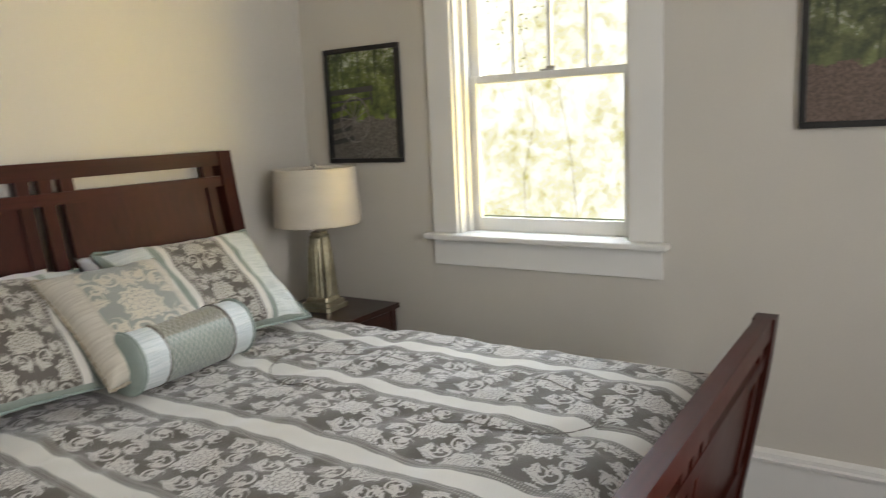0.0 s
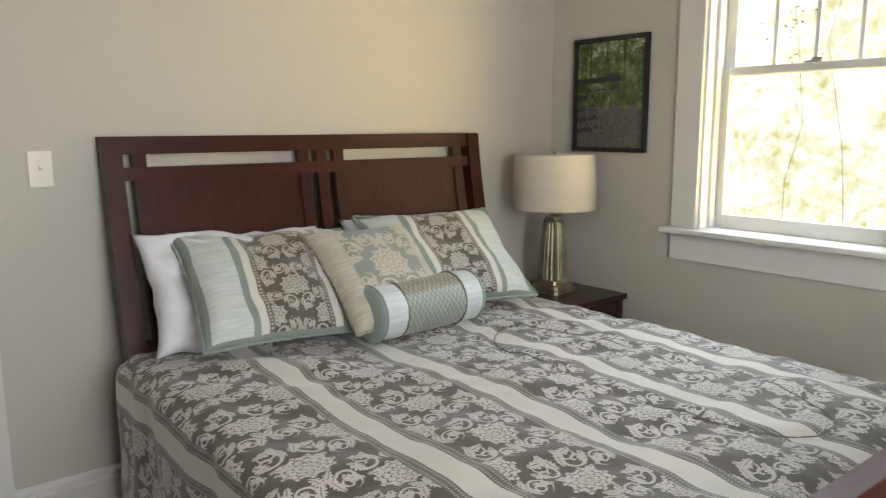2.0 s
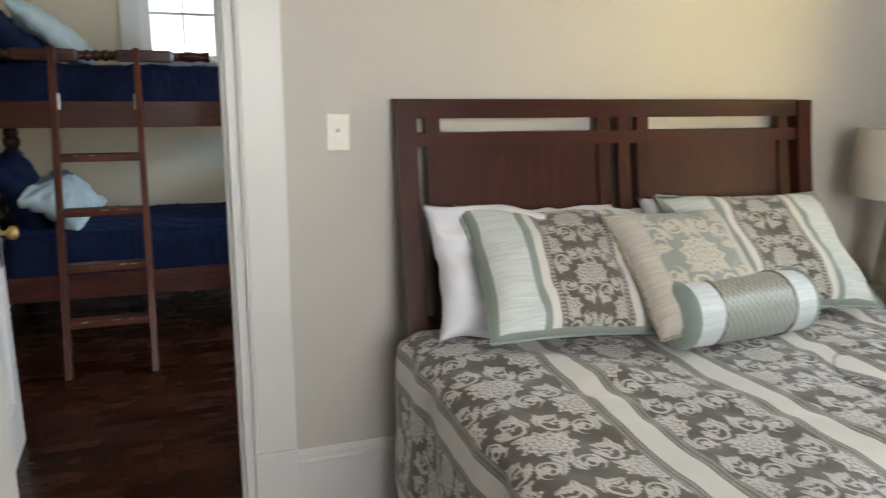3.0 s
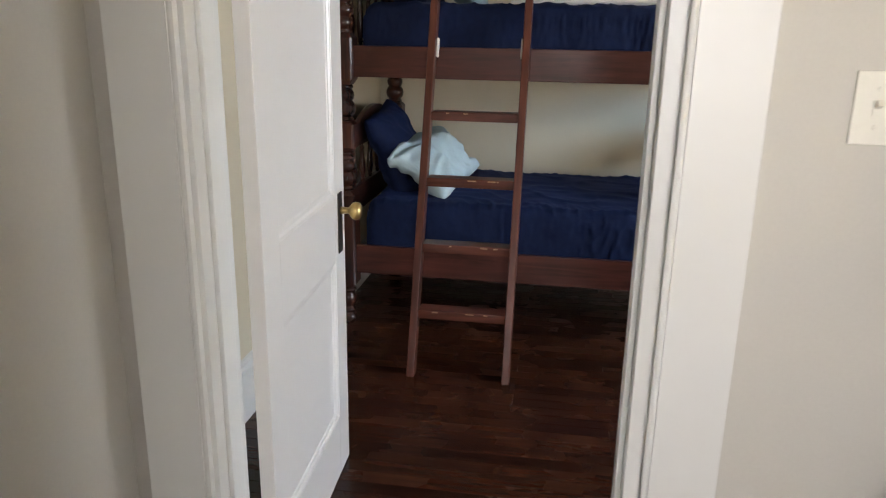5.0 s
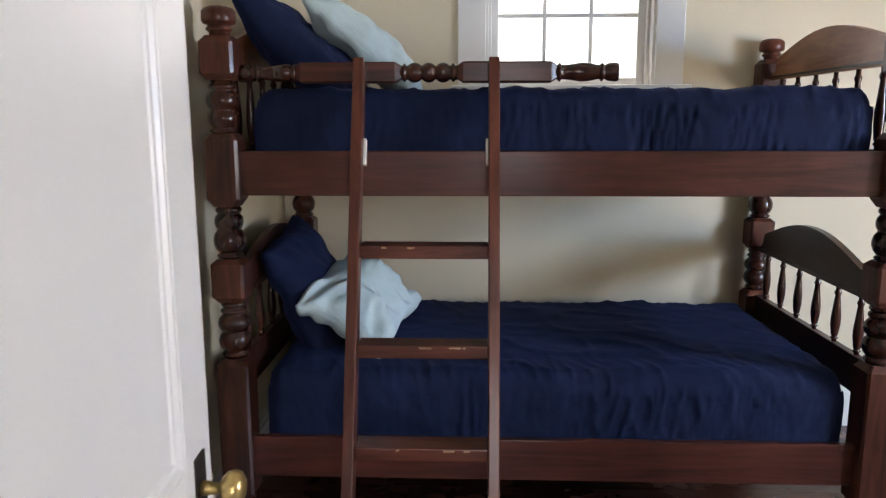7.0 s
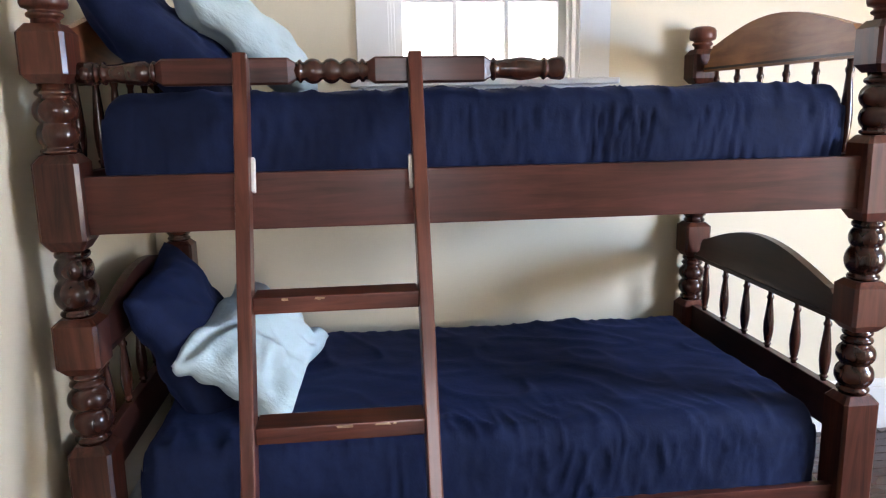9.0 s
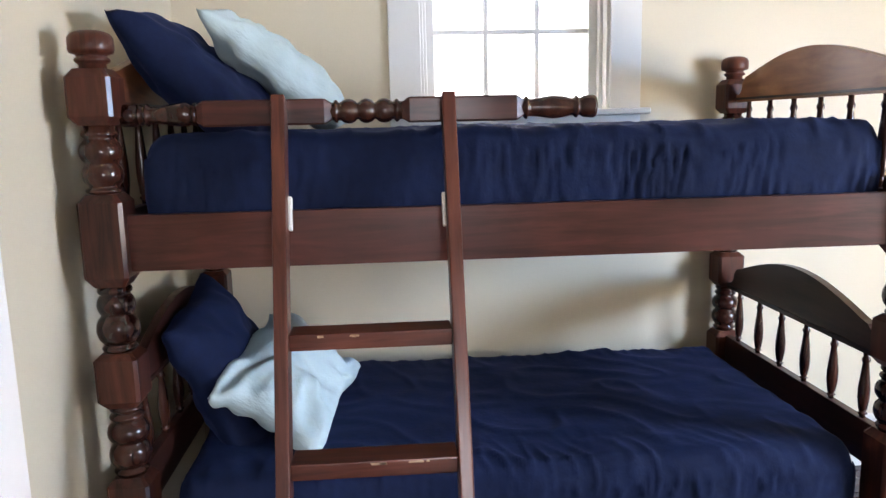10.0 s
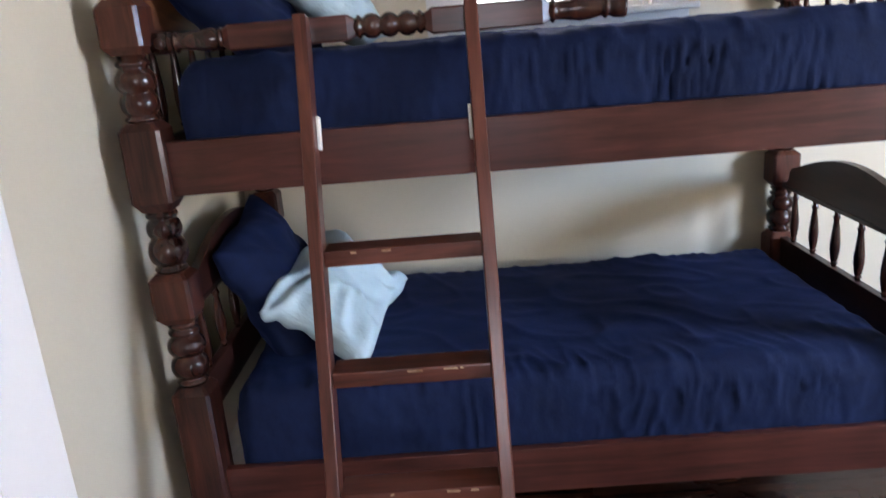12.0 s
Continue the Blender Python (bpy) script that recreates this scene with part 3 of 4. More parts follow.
def window(name, plane, lo, hi, sill, top, wall_depth, lites_top, lites_low, meet, label, turn):
    """A double-hung window in its own frame: x along the wall, -y into the room, y=0 the wall's room face."""
    w = thing(name, plane, turn, label, "window", kind="structure")
    W = 0.123
    fr = part("window_frame", box(lo - 0.0, lo + 0.02, -0.002, wall_depth, sill, top), WHITE_PAINT, w, bevel=0.002)
    part("window_frame", box(hi - 0.02, hi, -0.002, wall_depth, sill, top), WHITE_PAINT, w, bevel=0.002)
    part("window_frame", box(lo + 0.02, hi - 0.02, 0.0, wall_depth, top - 0.02, top), WHITE_PAINT, w, bevel=0.002)
    part("window_frame", box(lo + 0.02, hi - 0.02, 0.03, wall_depth, sill, sill + 0.022), WHITE_PAINT, w, bevel=0.002)
    for x in (lo + 0.02, hi - 0.035):
        part("inner_stop", box(x, x + 0.015, 0.05, 0.085, sill + 0.02, top - 0.02), WHITE_PAINT, w, bevel=0.003)
    for x0, x1 in ((lo - W + 0.008, lo + 0.008), (hi - 0.008, hi + W - 0.008)):
        part("casing", box(x0, x1, -0.021, 0, sill + 0.022, top), WHITE_PAINT, w, bevel=0.003)
    part("head_casing", box(lo - W - 0.01, hi + W + 0.01, -0.024, 0, top, top + 0.13), WHITE_PAINT, w, bevel=0.003)
    st = part("window_sill", box(lo - W - 0.022, hi + W + 0.022, -0.066, 0.035, sill - 0.004, sill + 0.021), WHITE_PAINT, w, bevel=0.008, segs=3)
    part("apron", box(lo - W + 0.006, hi + W - 0.006, -0.018, 0, sill - 0.122, sill - 0.004), WHITE_PAINT, w, bevel=0.003)

    def sash(z0, z1, y, nx, nz, rail_low, rail_top):
        x0, x1 = lo + 0.022, hi - 0.022
        s = part("sash_stile", box(x0, x0 + 0.045, y, y + 0.034, z0, z1), WHITE_PAINT, w, bevel=0.003)
        part("sash_stile", box(x1 - 0.045, x1, y, y + 0.034, z0, z1), WHITE_PAINT, w, bevel=0.003)
        part("sash_rail", box(x0 + 0.045, x1 - 0.045, y + 0.001, y + 0.033, z0, z0 + rail_low), WHITE_PAINT, w, bevel=0.003)
        part("sash_rail", box(x0 + 0.045, x1 - 0.045, y + 0.001, y + 0.033, z1 - rail_top, z1), WHITE_PAINT, w, bevel=0.003)
        gx0, gx1, gz0, gz1 = x0 + 0.045, x1 - 0.045, z0 + rail_low, z1 - rail_top
        for i in range(1, nx):
            x = gx0 + (gx1 - gx0) * i / nx
            part("muntin", box(x - 0.009, x + 0.009, y + 0.005, y + 0.029, gz0, gz1), WHITE_PAINT, w, bevel=0.003)
        for k in range(1, nz):
            z = gz0 + (gz1 - gz0) * k / nz
            part("muntin", box(gx0, gx1, y + 0.006, y + 0.028, z - 0.009, z + 0.009), WHITE_PAINT, w, bevel=0.003)
        for i in range(nx):
            for k in range(nz):
                p = part("pane", box(gx0 + (gx1 - gx0) * i / nx, gx0 + (gx1 - gx0) * (i + 1) / nx, y + 0.016, y + 0.019, gz0 + (gz1 - gz0) * k / nz, gz0 + (gz1 - gz0) * (k + 1) / nz), GLASS, w, "clear glass pane")
                p.visible_shadow = False
    sash(sill + 0.022, meet, 0.09, *lites_low, 0.06 if lites_low[1] == 1 else 0.035, 0.032)
    sash(meet - 0.032, top - 0.02, 0.126, *lites_top, 0.032, 0.05)
    c = (lo + hi) / 2
    lock = part("sash_lock", box(c - 0.03, c + 0.03, 0.1, 0.122, meet, meet + 0.008), METAL, w, "small metal sash lock", bevel=0.002)
    part("lever", box(c - 0.005, c + 0.035, 0.105, 0.113, meet + 0.008, meet + 0.02), METAL, lock, bevel=0.002)
    return w


window("window_1", (BX1, 0, 0), 0.865, 1.665, 0.962, 2.3, 0.18, (4, 1), (1, 1), 1.664, "white double-hung window with four upper lites and a deep sill", -90)
window("window_2", (0, UY1, 0), -0.85, -0.09, 1.56, 2.5, 0.18, (3, 1), (3, 2), 2.201, "white window with small square panes above the upper bunk", 0)


# ---- outside ----
tagged(part("ground", box(-200, 200, -200, 200, -0.7, -0.6), GRASS), "grass and leaf litter outside the house", "ground", kind="structure")
# both backdrops emit light of their own to look overexposed
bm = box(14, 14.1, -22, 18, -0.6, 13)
tagged(part("backdrop_woods", bm, WOODS), "glowing backdrop of sunlit spring woods beyond the window", "backdrop", kind="structure")
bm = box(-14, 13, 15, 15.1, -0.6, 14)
tagged(part("backdrop_haze", bm, HAZE), "glowing backdrop of hazy daylight beyond the small window", "backdrop", kind="structure")


def tree(x, y, height, seed):
    rng = random.Random(seed)
    t = thing("tree", (x, y, -0.6), 0, "slender young tree with thin spring leaves", "tree", "trees outside the window")
    bm = bmesh.new()
    rows, r0 = [], 0.005 + rng.random() * 0.004

    def limb(p, d, length, r, depth):
        n, rings = 6, []
        d = d.normalized()
        for k in range(n + 1):
            f = k / n
            a = d.orthogonal().normalized()
            b = d.cross(a)
            rr = r * (1 - 0.75 * f)
            rings.append([bm.verts.new(p + (a * math.cos(i * 1.0472) + b * math.sin(i * 1.0472)) * rr) for i in range(6)])
            if depth and k > 1 and rng.random() < 0.75:
                side = Vector((rng.uniform(-1, 1), rng.uniform(-1, 1), rng.uniform(0.1, 0.9)))
                limb(p.copy(), (d * 0.6 + side), length * (0.55 - 0.25 * f), rr * 0.55, depth - 1)
            if depth < 2 and k > 1:
                rows.append(p.copy())
            p = p + d * (length / n)
            d = (d + Vector((rng.uniform(-1, 1), rng.uniform(-1, 1), rng.uniform(-0.4, 0.6))) * 0.42).normalized()
        for q, s in zip(rings, rings[1:]):
            for i in range(6):
                bm.faces.new((q[i], q[(i + 1) % 6], s[(i + 1) % 6], s[i]))
    limb(Vector((0, 0, 0)), Vector((rng.uniform(-0.1, 0.1), rng.uniform(-0.1, 0.1), 1)), height, r0, 2)
    part("trunk", bm, BARK, t, smooth=True)
    lm = bmesh.new()
    for p in rows:
        for k in range(7):
            c = p + Vector((rng.gauss(0, 0.16), rng.gauss(0, 0.16), rng.gauss(0, 0.13)))
            a = Vector((rng.uniform(-1, 1), rng.uniform(-1, 1), rng.uniform(-0.5, 0.5))).normalized() * rng.uniform(0.025, 0.05)
            b = a.orthogonal().normalized() * a.length * 0.55
            lm.faces.new([lm.verts.new(v) for v in (c - a, c + b, c + a, c - b)])
    part("crown", lm, LEAF, t)
    return t


for i, (x, y, h) in enumerate(((10.5, 2.0, 5.0), (11.8, 3.6, 6.5), (12.6, 0.9, 6.0))):
    tree(x, y, h, 11 + i)


# ---- bedroom: the bed ----
def sleigh_lean(bm, top, amount, foot, sign=1):
    """Bends boards backwards towards their top, as a sleigh bed's are."""
    for v in bm.verts:
        f = max(0.0, min(1.0, (top - v.co.z) / foot))
        v.co.y += -sign * amount * f ** 1.25
    return bm


def sliced(x0, x1, y0, y1, z0, z1, n=8):
    bm = bmesh.new()
    rings = []
    for k in range(n + 1):
        z = z0 + (z1 - z0) * k / n
        rings.append([bm.verts.new(p) for p in ((x0, y0, z), (x1, y0, z), (x1, y1, z), (x0, y1, z))])
    for p, q in zip(rings, rings[1:]):
        for i in range(4):
            bm.faces.new((p[i], p[(i + 1) % 4], q[(i + 1) % 4], q[i]))
    bm.faces.new(rings[0][::-1])
    bm.faces.new(rings[-1])
    return bm


BW = 1.64
bed = thing("bed", (0, 0, 0), 0, "dark cherry-stained wooden sleigh bed with panelled headboard and footboard", "bed")


def bed_end(parent, y, top, foot, sign, rail_gap):
    """Posts, rails, short posts and panels of a head- or footboard."""
    amount = 0.17 if sign > 0 else -0.09
    T = 0.032

    def board(name, x0, x1, z0, z1, mat, thick=T, off=0.0, bev=0.004):
        b = sliced(x0, x1, y - thick / 2 + off, y + thick / 2 + off, z0, z1, 8 if z1 - z0 > 0.2 else 3)
        part(name, sleigh_lean(b, top, amount, top - foot, 1), mat, parent, bevel=bev)
    for x0 in (0.0, BW - 0.064):
        board("post", x0, x0 + 0.064, 0.0, top, CHERRY_Z, 0.06)
    board("top_rail", 0.064, BW - 0.064, top - 0.06, top, CHERRY_X, 0.045)
    z2 = top - 0.105
    board("middle_rail", 0.064, BW - 0.064, z2 - 0.043, z2, CHERRY_X, 0.036)
    low = foot + 0.02
    board("bottom_rail", 0.064, BW - 0.064, low, low + 0.13, CHERRY_X, 0.036)
    for c in (0.121, 0.742, 0.82, 0.898, 1.519):
        w = 0.0235
        board("upright", c - w, c + w, z2, top - 0.06, CHERRY_Z, 0.03, bev=0.002)
        board("upright", c - w, c + w, low + 0.13, z2 - 0.043, CHERRY_Z, 0.03, bev=0.002)
    for x0, x1 in ((0.1445, 0.7185), (0.9215, 1.4955)):
        board("panel", x0, x1, low + 0.13, z2 - 0.043, CHERRY_Z, 0.016, 0.003, 0.002)


head = part("headboard", box(0.03, BW - 0.03, -0.2, -0.18, 0.3, 0.56), CHERRY_X, bed, "dark cherry headboard with two panels and open slots")
bed_end(head, -0.035, 1.394, 0.56, 1, 0)
footb = part("footboard", box(0.03, BW - 0.03, -2.13, -2.11, 0.2, 0.4), CHERRY_X, bed, "dark cherry footboard with curved top")
bed_end(footb, -2.245, 0.888, 0.30, -1, 0)
for x in (0.005, BW - 0.03):
    part("side_rail", box(x, x + 0.025, -2.1, -0.21, 0.22, 0.36), CHERRY_Y, bed, bevel=0.003)
mat_bm = box(0.03, BW - 0.03, -2.05, -0.22, 0.30, 0.62)
tagged(part("mattress", mat_bm, WHITE_COTTON, bevel=0.05, smooth=True), "white mattress on the bed under the comforter", "mattress")
tagged(bed, "dark cherry-stained wooden sleigh bed with panelled headboard and footboard", "bed")


LOOPS = ((1.15, -1.36, 0.19, 0.57),)


def swell(x, y):
    """Puckers and swells of the quilted cloth."""
    return noise.noise(Vector((x * 2.6, y * 2.2, 3))) * 0.020 + noise.noise(Vector((x * 5 + y * 2, y * 8, 8))) * 0.017 + noise.noise(Vector((x * 17, y * 13, 1))) * 0.007


def tube_along(pts, r, closed, seg=6):
    """A thin cord through points."""
    bm = bmesh.new()
    rings, n = [], len(pts)
    for k, p in enumerate(pts):
        a, b = (pts[k - 1], pts[(k + 1) % n]) if closed else (pts[max(0, k - 1)], pts[min(n - 1, k + 1)])
        d = (b - a).normalized()
        u = d.orthogonal().normalized()
        w = d.cross(u)
        rings.append([bm.verts.new(p + (u * math.cos(i * 6.2832 / seg) + w * math.sin(i * 6.2832 / seg)) * r) for i in range(seg)])
    for k in range(n if closed else n - 1):
        p, q = rings[k], rings[(k + 1) % n]
        for i in range(seg):
            bm.faces.new((p[i], p[(i + 1) % seg], q[(i + 1) % seg], q[i]))
    return bm


def comforter():
    bm = bmesh.new()
    uvl = bm.loops.layers.uv.new("UVMap")
    # cross-section from one hem over the bed to the other
    xl, xr, zt, hem, R = -0.05, 1.725, 0.695, 0.17, 0.085
    sec = []
    for k in range(14):
        sec.append((xl - 0.02 * (1 - k / 13) , hem + (zt - R - hem) * k / 13))
    for k in range(1, 8):
        a = math.pi / 2 * k / 7
        sec.append((xl + R * (1 - math.cos(a)), zt - R + R * math.sin(a)))
    for k in range(1, 72):
        sec.append((xl + R + (xr - xl - 2 * R) * k / 72, zt))
    for k in range(8):
        a = math.pi / 2 * k / 7
        sec.append((xr - R + R * math.sin(a), zt - R + R * math.cos(a)))
    for k in range(1, 11):
        sec.append((xr, zt - R - (zt - R - hem) * k / 10))
    arc = [0.0]
    for p, q in zip(sec, sec[1:]):
        arc.append(arc[-1] + math.hypot(q[0] - p[0], q[1] - p[1]))
    zero = next(a - (p[0]) for p, a in zip(sec, arc) if p[0] > 0.2)
    n = 110
    y0, y1 = -0.215, -2.085
    rows = []
    for j in range(n + 1):
        y = y0 + (y1 - y0) * j / n
        row = []
        for i, (x, z) in enumerate(sec):
            p = Vector((x, y, z))
            top = z > zt - 0.03
            bulge = swell(x, y)
            if top:
                # quilting seams in long loops, and a soft fall towards the edges
                for cx, cy, sx, sy in LOOPS:
                    e = (abs((x - cx) / sx) ** 2.6 + abs((y - cy) / sy) ** 2.6) ** (1 / 2.6)
                    bulge += -0.013 * math.exp(-((e - 1) / 0.05) ** 2) + 0.006 * (e < 1)
                p.z += bulge - 0.012 * ((x - 0.82) / 0.9) ** 2
                p.z -= 0.035 * max(0, (y1 + 0.10 - y) / 0.10) ** 2
            else:
                hang = (zt - z) / (zt - hem)
                fold = math.sin(y * 13 + noise.noise(Vector((y * 2, 0, 4))) * 3) * 0.020 * hang + noise.noise(Vector((0, y * 6, z * 5))) * 0.012
                p.x += (fold + bulge - 0.012 * hang) * (-1 if x < 0.8 else 1) * (1 if x < .8 else .4)
                p.z += noise.noise(Vector((y * 4, 1, x))) * 0.01
            row.append(bm.verts.new(p))
        rows.append(row)
    for j in range(n):
        for i in range(len(sec) - 1):
            f = bm.faces.new((rows[j][i], rows[j][i + 1], rows[j + 1][i + 1], rows[j + 1][i]))
            for loop, (a, b) in zip(f.loops, ((i, j), (i + 1, j), (i + 1, j + 1), (i, j + 1))):
                s = min(1.0, max(0.0, (0.25 - (arc[a] - zero)) / 0.35))
                loop[uvl].uv = (arc[a] - zero + 0.041 * s * s * (3 - 2 * s), -(y0 + (y1 - y0) * b / n))
    hem_line = [rows[j][0].co.copy() for j in range(n + 1)]
    ob = part("comforter", bm, COMFORTER, smooth=True)
    for cx, cy, sx, sy in LOOPS:
        pts = []
        for k in range(160):
            a = 2 * math.pi * k / 160
            c, s = math.cos(a), math.sin(a)
            x, y = cx + sx * math.copysign(abs(c) ** (2 / 2.6), c), cy + sy * math.copysign(abs(s) ** (2 / 2.6), s)
            pts.append(Vector((x, y, zt + swell(x, y) - 0.001 - 0.012 * ((x - 0.82) / 0.9) ** 2)))
        part("quilting_seam", tube_along(pts, 0.0018, True), SEAM, ob, "taupe quilting seam", smooth=True)
    part("hem", tube_along(hem_line, 0.006, False), SEAM, ob, "taupe corded hem", smooth=True)
    so = ob.modifiers.new("thickness", "SOLIDIFY")
    so.thickness, so.offset = 0.012, -1
    return tagged(ob, "taupe and silver damask comforter with cream stripes over the bed", "comforter")


comforter()


def cushion(name, bm, material, m, label, category="pillow", group=""):
    ob = part(name, bm, material, smooth=True)
    ob.matrix_world = m
    return tagged(ob, label, category, group)


G = "pillows on the bed"
cushion("pillow", pillow(0.70, 0.44, 0.16, 0.030, seed=2, n=48), WHITE_COTTON, pose(0.395, -0.265, 0.872, 60, 0, 3) @ pose(0, 0, 0, 0, 0, -3), "crumpled white cotton bed pillow under the sham", group=G)
cushion("pillow", pillow(0.70, 0.46, 0.15, 0.012, seed=3), WHITE_COTTON, pose(1.20, -0.27, 0.875, 48, 0, -2) @ pose(0, 0, 0, 0, 0, -2), "white cotton bed pillow under the sham", group=G)
sh = cushion("pillow_sham", pillow(0.66, 0.50, 0.15, 0.014, 0.05, seed=4), SHAM, pose(0.465, -0.39, 0.895, 39, 0, 1) @ pose(0, 0, 0, 0, 0, -4.5), "damask pillow sham with ruched ice-blue ends and sage edge", "pillow sham", G)
cushion("pillow_sham", pillow(0.66, 0.50, 0.15, 0.014, 0.05, seed=5), SHAM, pose(1.205, -0.375, 0.904, 41, 0, -4) @ pose(0, 0, 0, 0, 0, -1), "damask pillow sham with ruched ice-blue ends and sage edge", "pillow sham", G)
cush = cushion("cushion", pillow(0.45, 0.45, 0.15, 0.007, seed=6), CUSHION, pose(0.81, -0.495, 0.893, 41, 0, 4) @ pose(0, 0, 0, 0, 0, -2), "champagne and sage damask square cushion with braided edge", "cushion", G)


def cord_round(parent, w, h, r, material, name="braid", label="cream twisted braid"):
    """A twisted braid along a cushion's seam."""
    bm = bmesh.new()
    n = 150
    pts = []
    for k in range(n):
        f = k / n * 4
        s, q = int(f), f - int(f)
        u, v = ((-1 + 2 * q, -1), (1, -1 + 2 * q), (1 - 2 * q, 1), (-1, 1 - 2 * q))[s]
        pts.append(Vector((u * w / 2 * (1 - 0.075 * (1 - v * v)), v * h / 2 * (1 - 0.075 * (1 - u * u)), 0)))
    rings = []
    for k, p in enumerate(pts):
        d = (pts[(k + 1) % n] - pts[k - 1]).normalized()
        a, b = Vector((0, 0, 1)), d.cross(Vector((0, 0, 1)))
        rr = r * (1 + 0.35 * math.sin(k * 2.1))
        rings.append([bm.verts.new(p + (a * math.cos(i * 1.0472) + b * math.sin(i * 1.0472)) * rr) for i in range(6)])
    for k in range(n):
        p, q = rings[k], rings[(k + 1) % n]
        for i in range(6):
            bm.faces.new((p[i], p[(i + 1) % 6], q[(i + 1) % 6], q[i]))
    return part(name, bm, material, parent, label, smooth=True)


SHAM_EDGE = [o for o in scene.objects if o.name.startswith("pillow_sham")]
BRAID = surface("cream_braid", (0.42, 0.37, 0.28), 0.7, 0.3, 60, 300, 0.4)
cord_round(cush, 0.45, 0.45, 0.006, BRAID)
for o in SHAM_EDGE:
    cord_round(o, 0.66, 0.50, 0.004, SAGE, "piping", "sage piping")


def bolster():
    b = thing("bolster", (0.905, -0.60, 0.795), 4.0, "sage satin bolster cushion with ruched ice-blue bands", "bolster cushion", G)
    R, L = 0.098, 0.45

    def tube(x0, x1, ra, rb, n, name, mat, wr):
        bm = bmesh.new()
        uvl = bm.loops.layers.uv.new("UVMap")
        seg = 48
        rows = []
        for k in range(n + 1):
            f = k / n
            x = x0 + (x1 - x0) * f
            r = (ra + (rb - ra) * f)
            row = []
            for i in range(seg):
                a = 2 * math.pi * i / seg
                w = 1 + noise.noise(Vector((x * 9, math.cos(a) * 1.5, math.sin(a) * 1.5))) * 0.03 + math.sin(a * 17 + x * 30) * wr
                row.append(bm.verts.new((x, math.cos(a) * r * w, math.sin(a) * r * w * 0.97)))
            rows.append(row)
        for k in range(n):
            for i in range(seg):
                f = bm.faces.new((rows[k][i], rows[k][(i + 1) % seg], rows[k + 1][(i + 1) % seg], rows[k + 1][i]))
                for loop, (a, c) in zip(f.loops, ((i, k), (i + 1, k), (i + 1, k + 1), (i, k + 1))):
                    loop[uvl].uv = (x0 + (x1 - x0) * c / n, a / seg * 0.62)
        return part(name, bm, mat, b, smooth=True)
    h = L / 2
    tube(-h + 0.09, h - 0.09, R, R, 10, "centre_band", TRELLIS, 0.0)
    tube(-h, -h + 0.09, R * 0.99, R * 1.01, 6, "ruched_band", RUCHED, 0.006)
    tube(h - 0.09, h, R * 1.01, R * 0.99, 6, "ruched_band", RUCHED, 0.006)
    for s in (-1, 1):
        rows = [(s * (h + 0.035 * math.cos(math.pi / 2 * f)), R * math.sin(math.pi / 2 * f) + 0.001) for f in (0, 0.2, 0.4, 0.6, 0.8, 1.0)]
        part("end_cap", lathe(rows, seg=32, axis="x"), SAGE, b, "sage satin end", smooth=True)
        for x in (s * h, s * (h - 0.09)):
            part("piping", lathe(bead(x - 0.004, x + 0.004, R * 0.99, R * 1.035), seg=40, axis="x"), SEAM if x == s * (h - .09) else SAGE, b, smooth=True)
    return b


bolster()


# ---- bedroom: nightstand, lamp, pictures, switch ----
def nightstand():
    n = thing("nightstand", (1.955, -0.29, 0), 0, "small espresso wooden nightstand beside the bed", "nightstand")
    part("top", box(-0.215, 0.215, -0.25, 0.245, 0.615, 0.64), NIGHT_WOOD, n, bevel=0.004)
    for x in (-0.185, 0.185):
        for y in (-0.215, 0.215):
            leg = sections([(0.0, 0.014), (0.35, 0.02), (0.615, 0.02)], at=(x, y))
            part("leg", leg, NIGHT_WOOD, n)
    part("apron", box(-0.17, 0.17, -0.222, -0.2, 0.48, 0.615), NIGHT_WOOD, n)
    dr = part("drawer_front", box(-0.16, 0.16, -0.232, -0.222, 0.495, 0.605), NIGHT_WOOD, n, bevel=0.003)
    part("knob", lathe(((0, 0.006), (0.01, 0.006), (0.014, 0.013), (0.022, 0.012), (0.026, 0.004))), METAL, dr, smooth=True).matrix_basis = pose(0, -0.232, 0.55, 90)
    for x in (-0.19, 0.178):
        part("side_apron", box(x, x + 0.012, -0.2, 0.2, 0.48, 0.615), NIGHT_WOOD, n)
    part("shelf", box(-0.18, 0.18, -0.2, 0.2, 0.18, 0.2), NIGHT_WOOD, n, bevel=0.003)
    return n


nightstand()


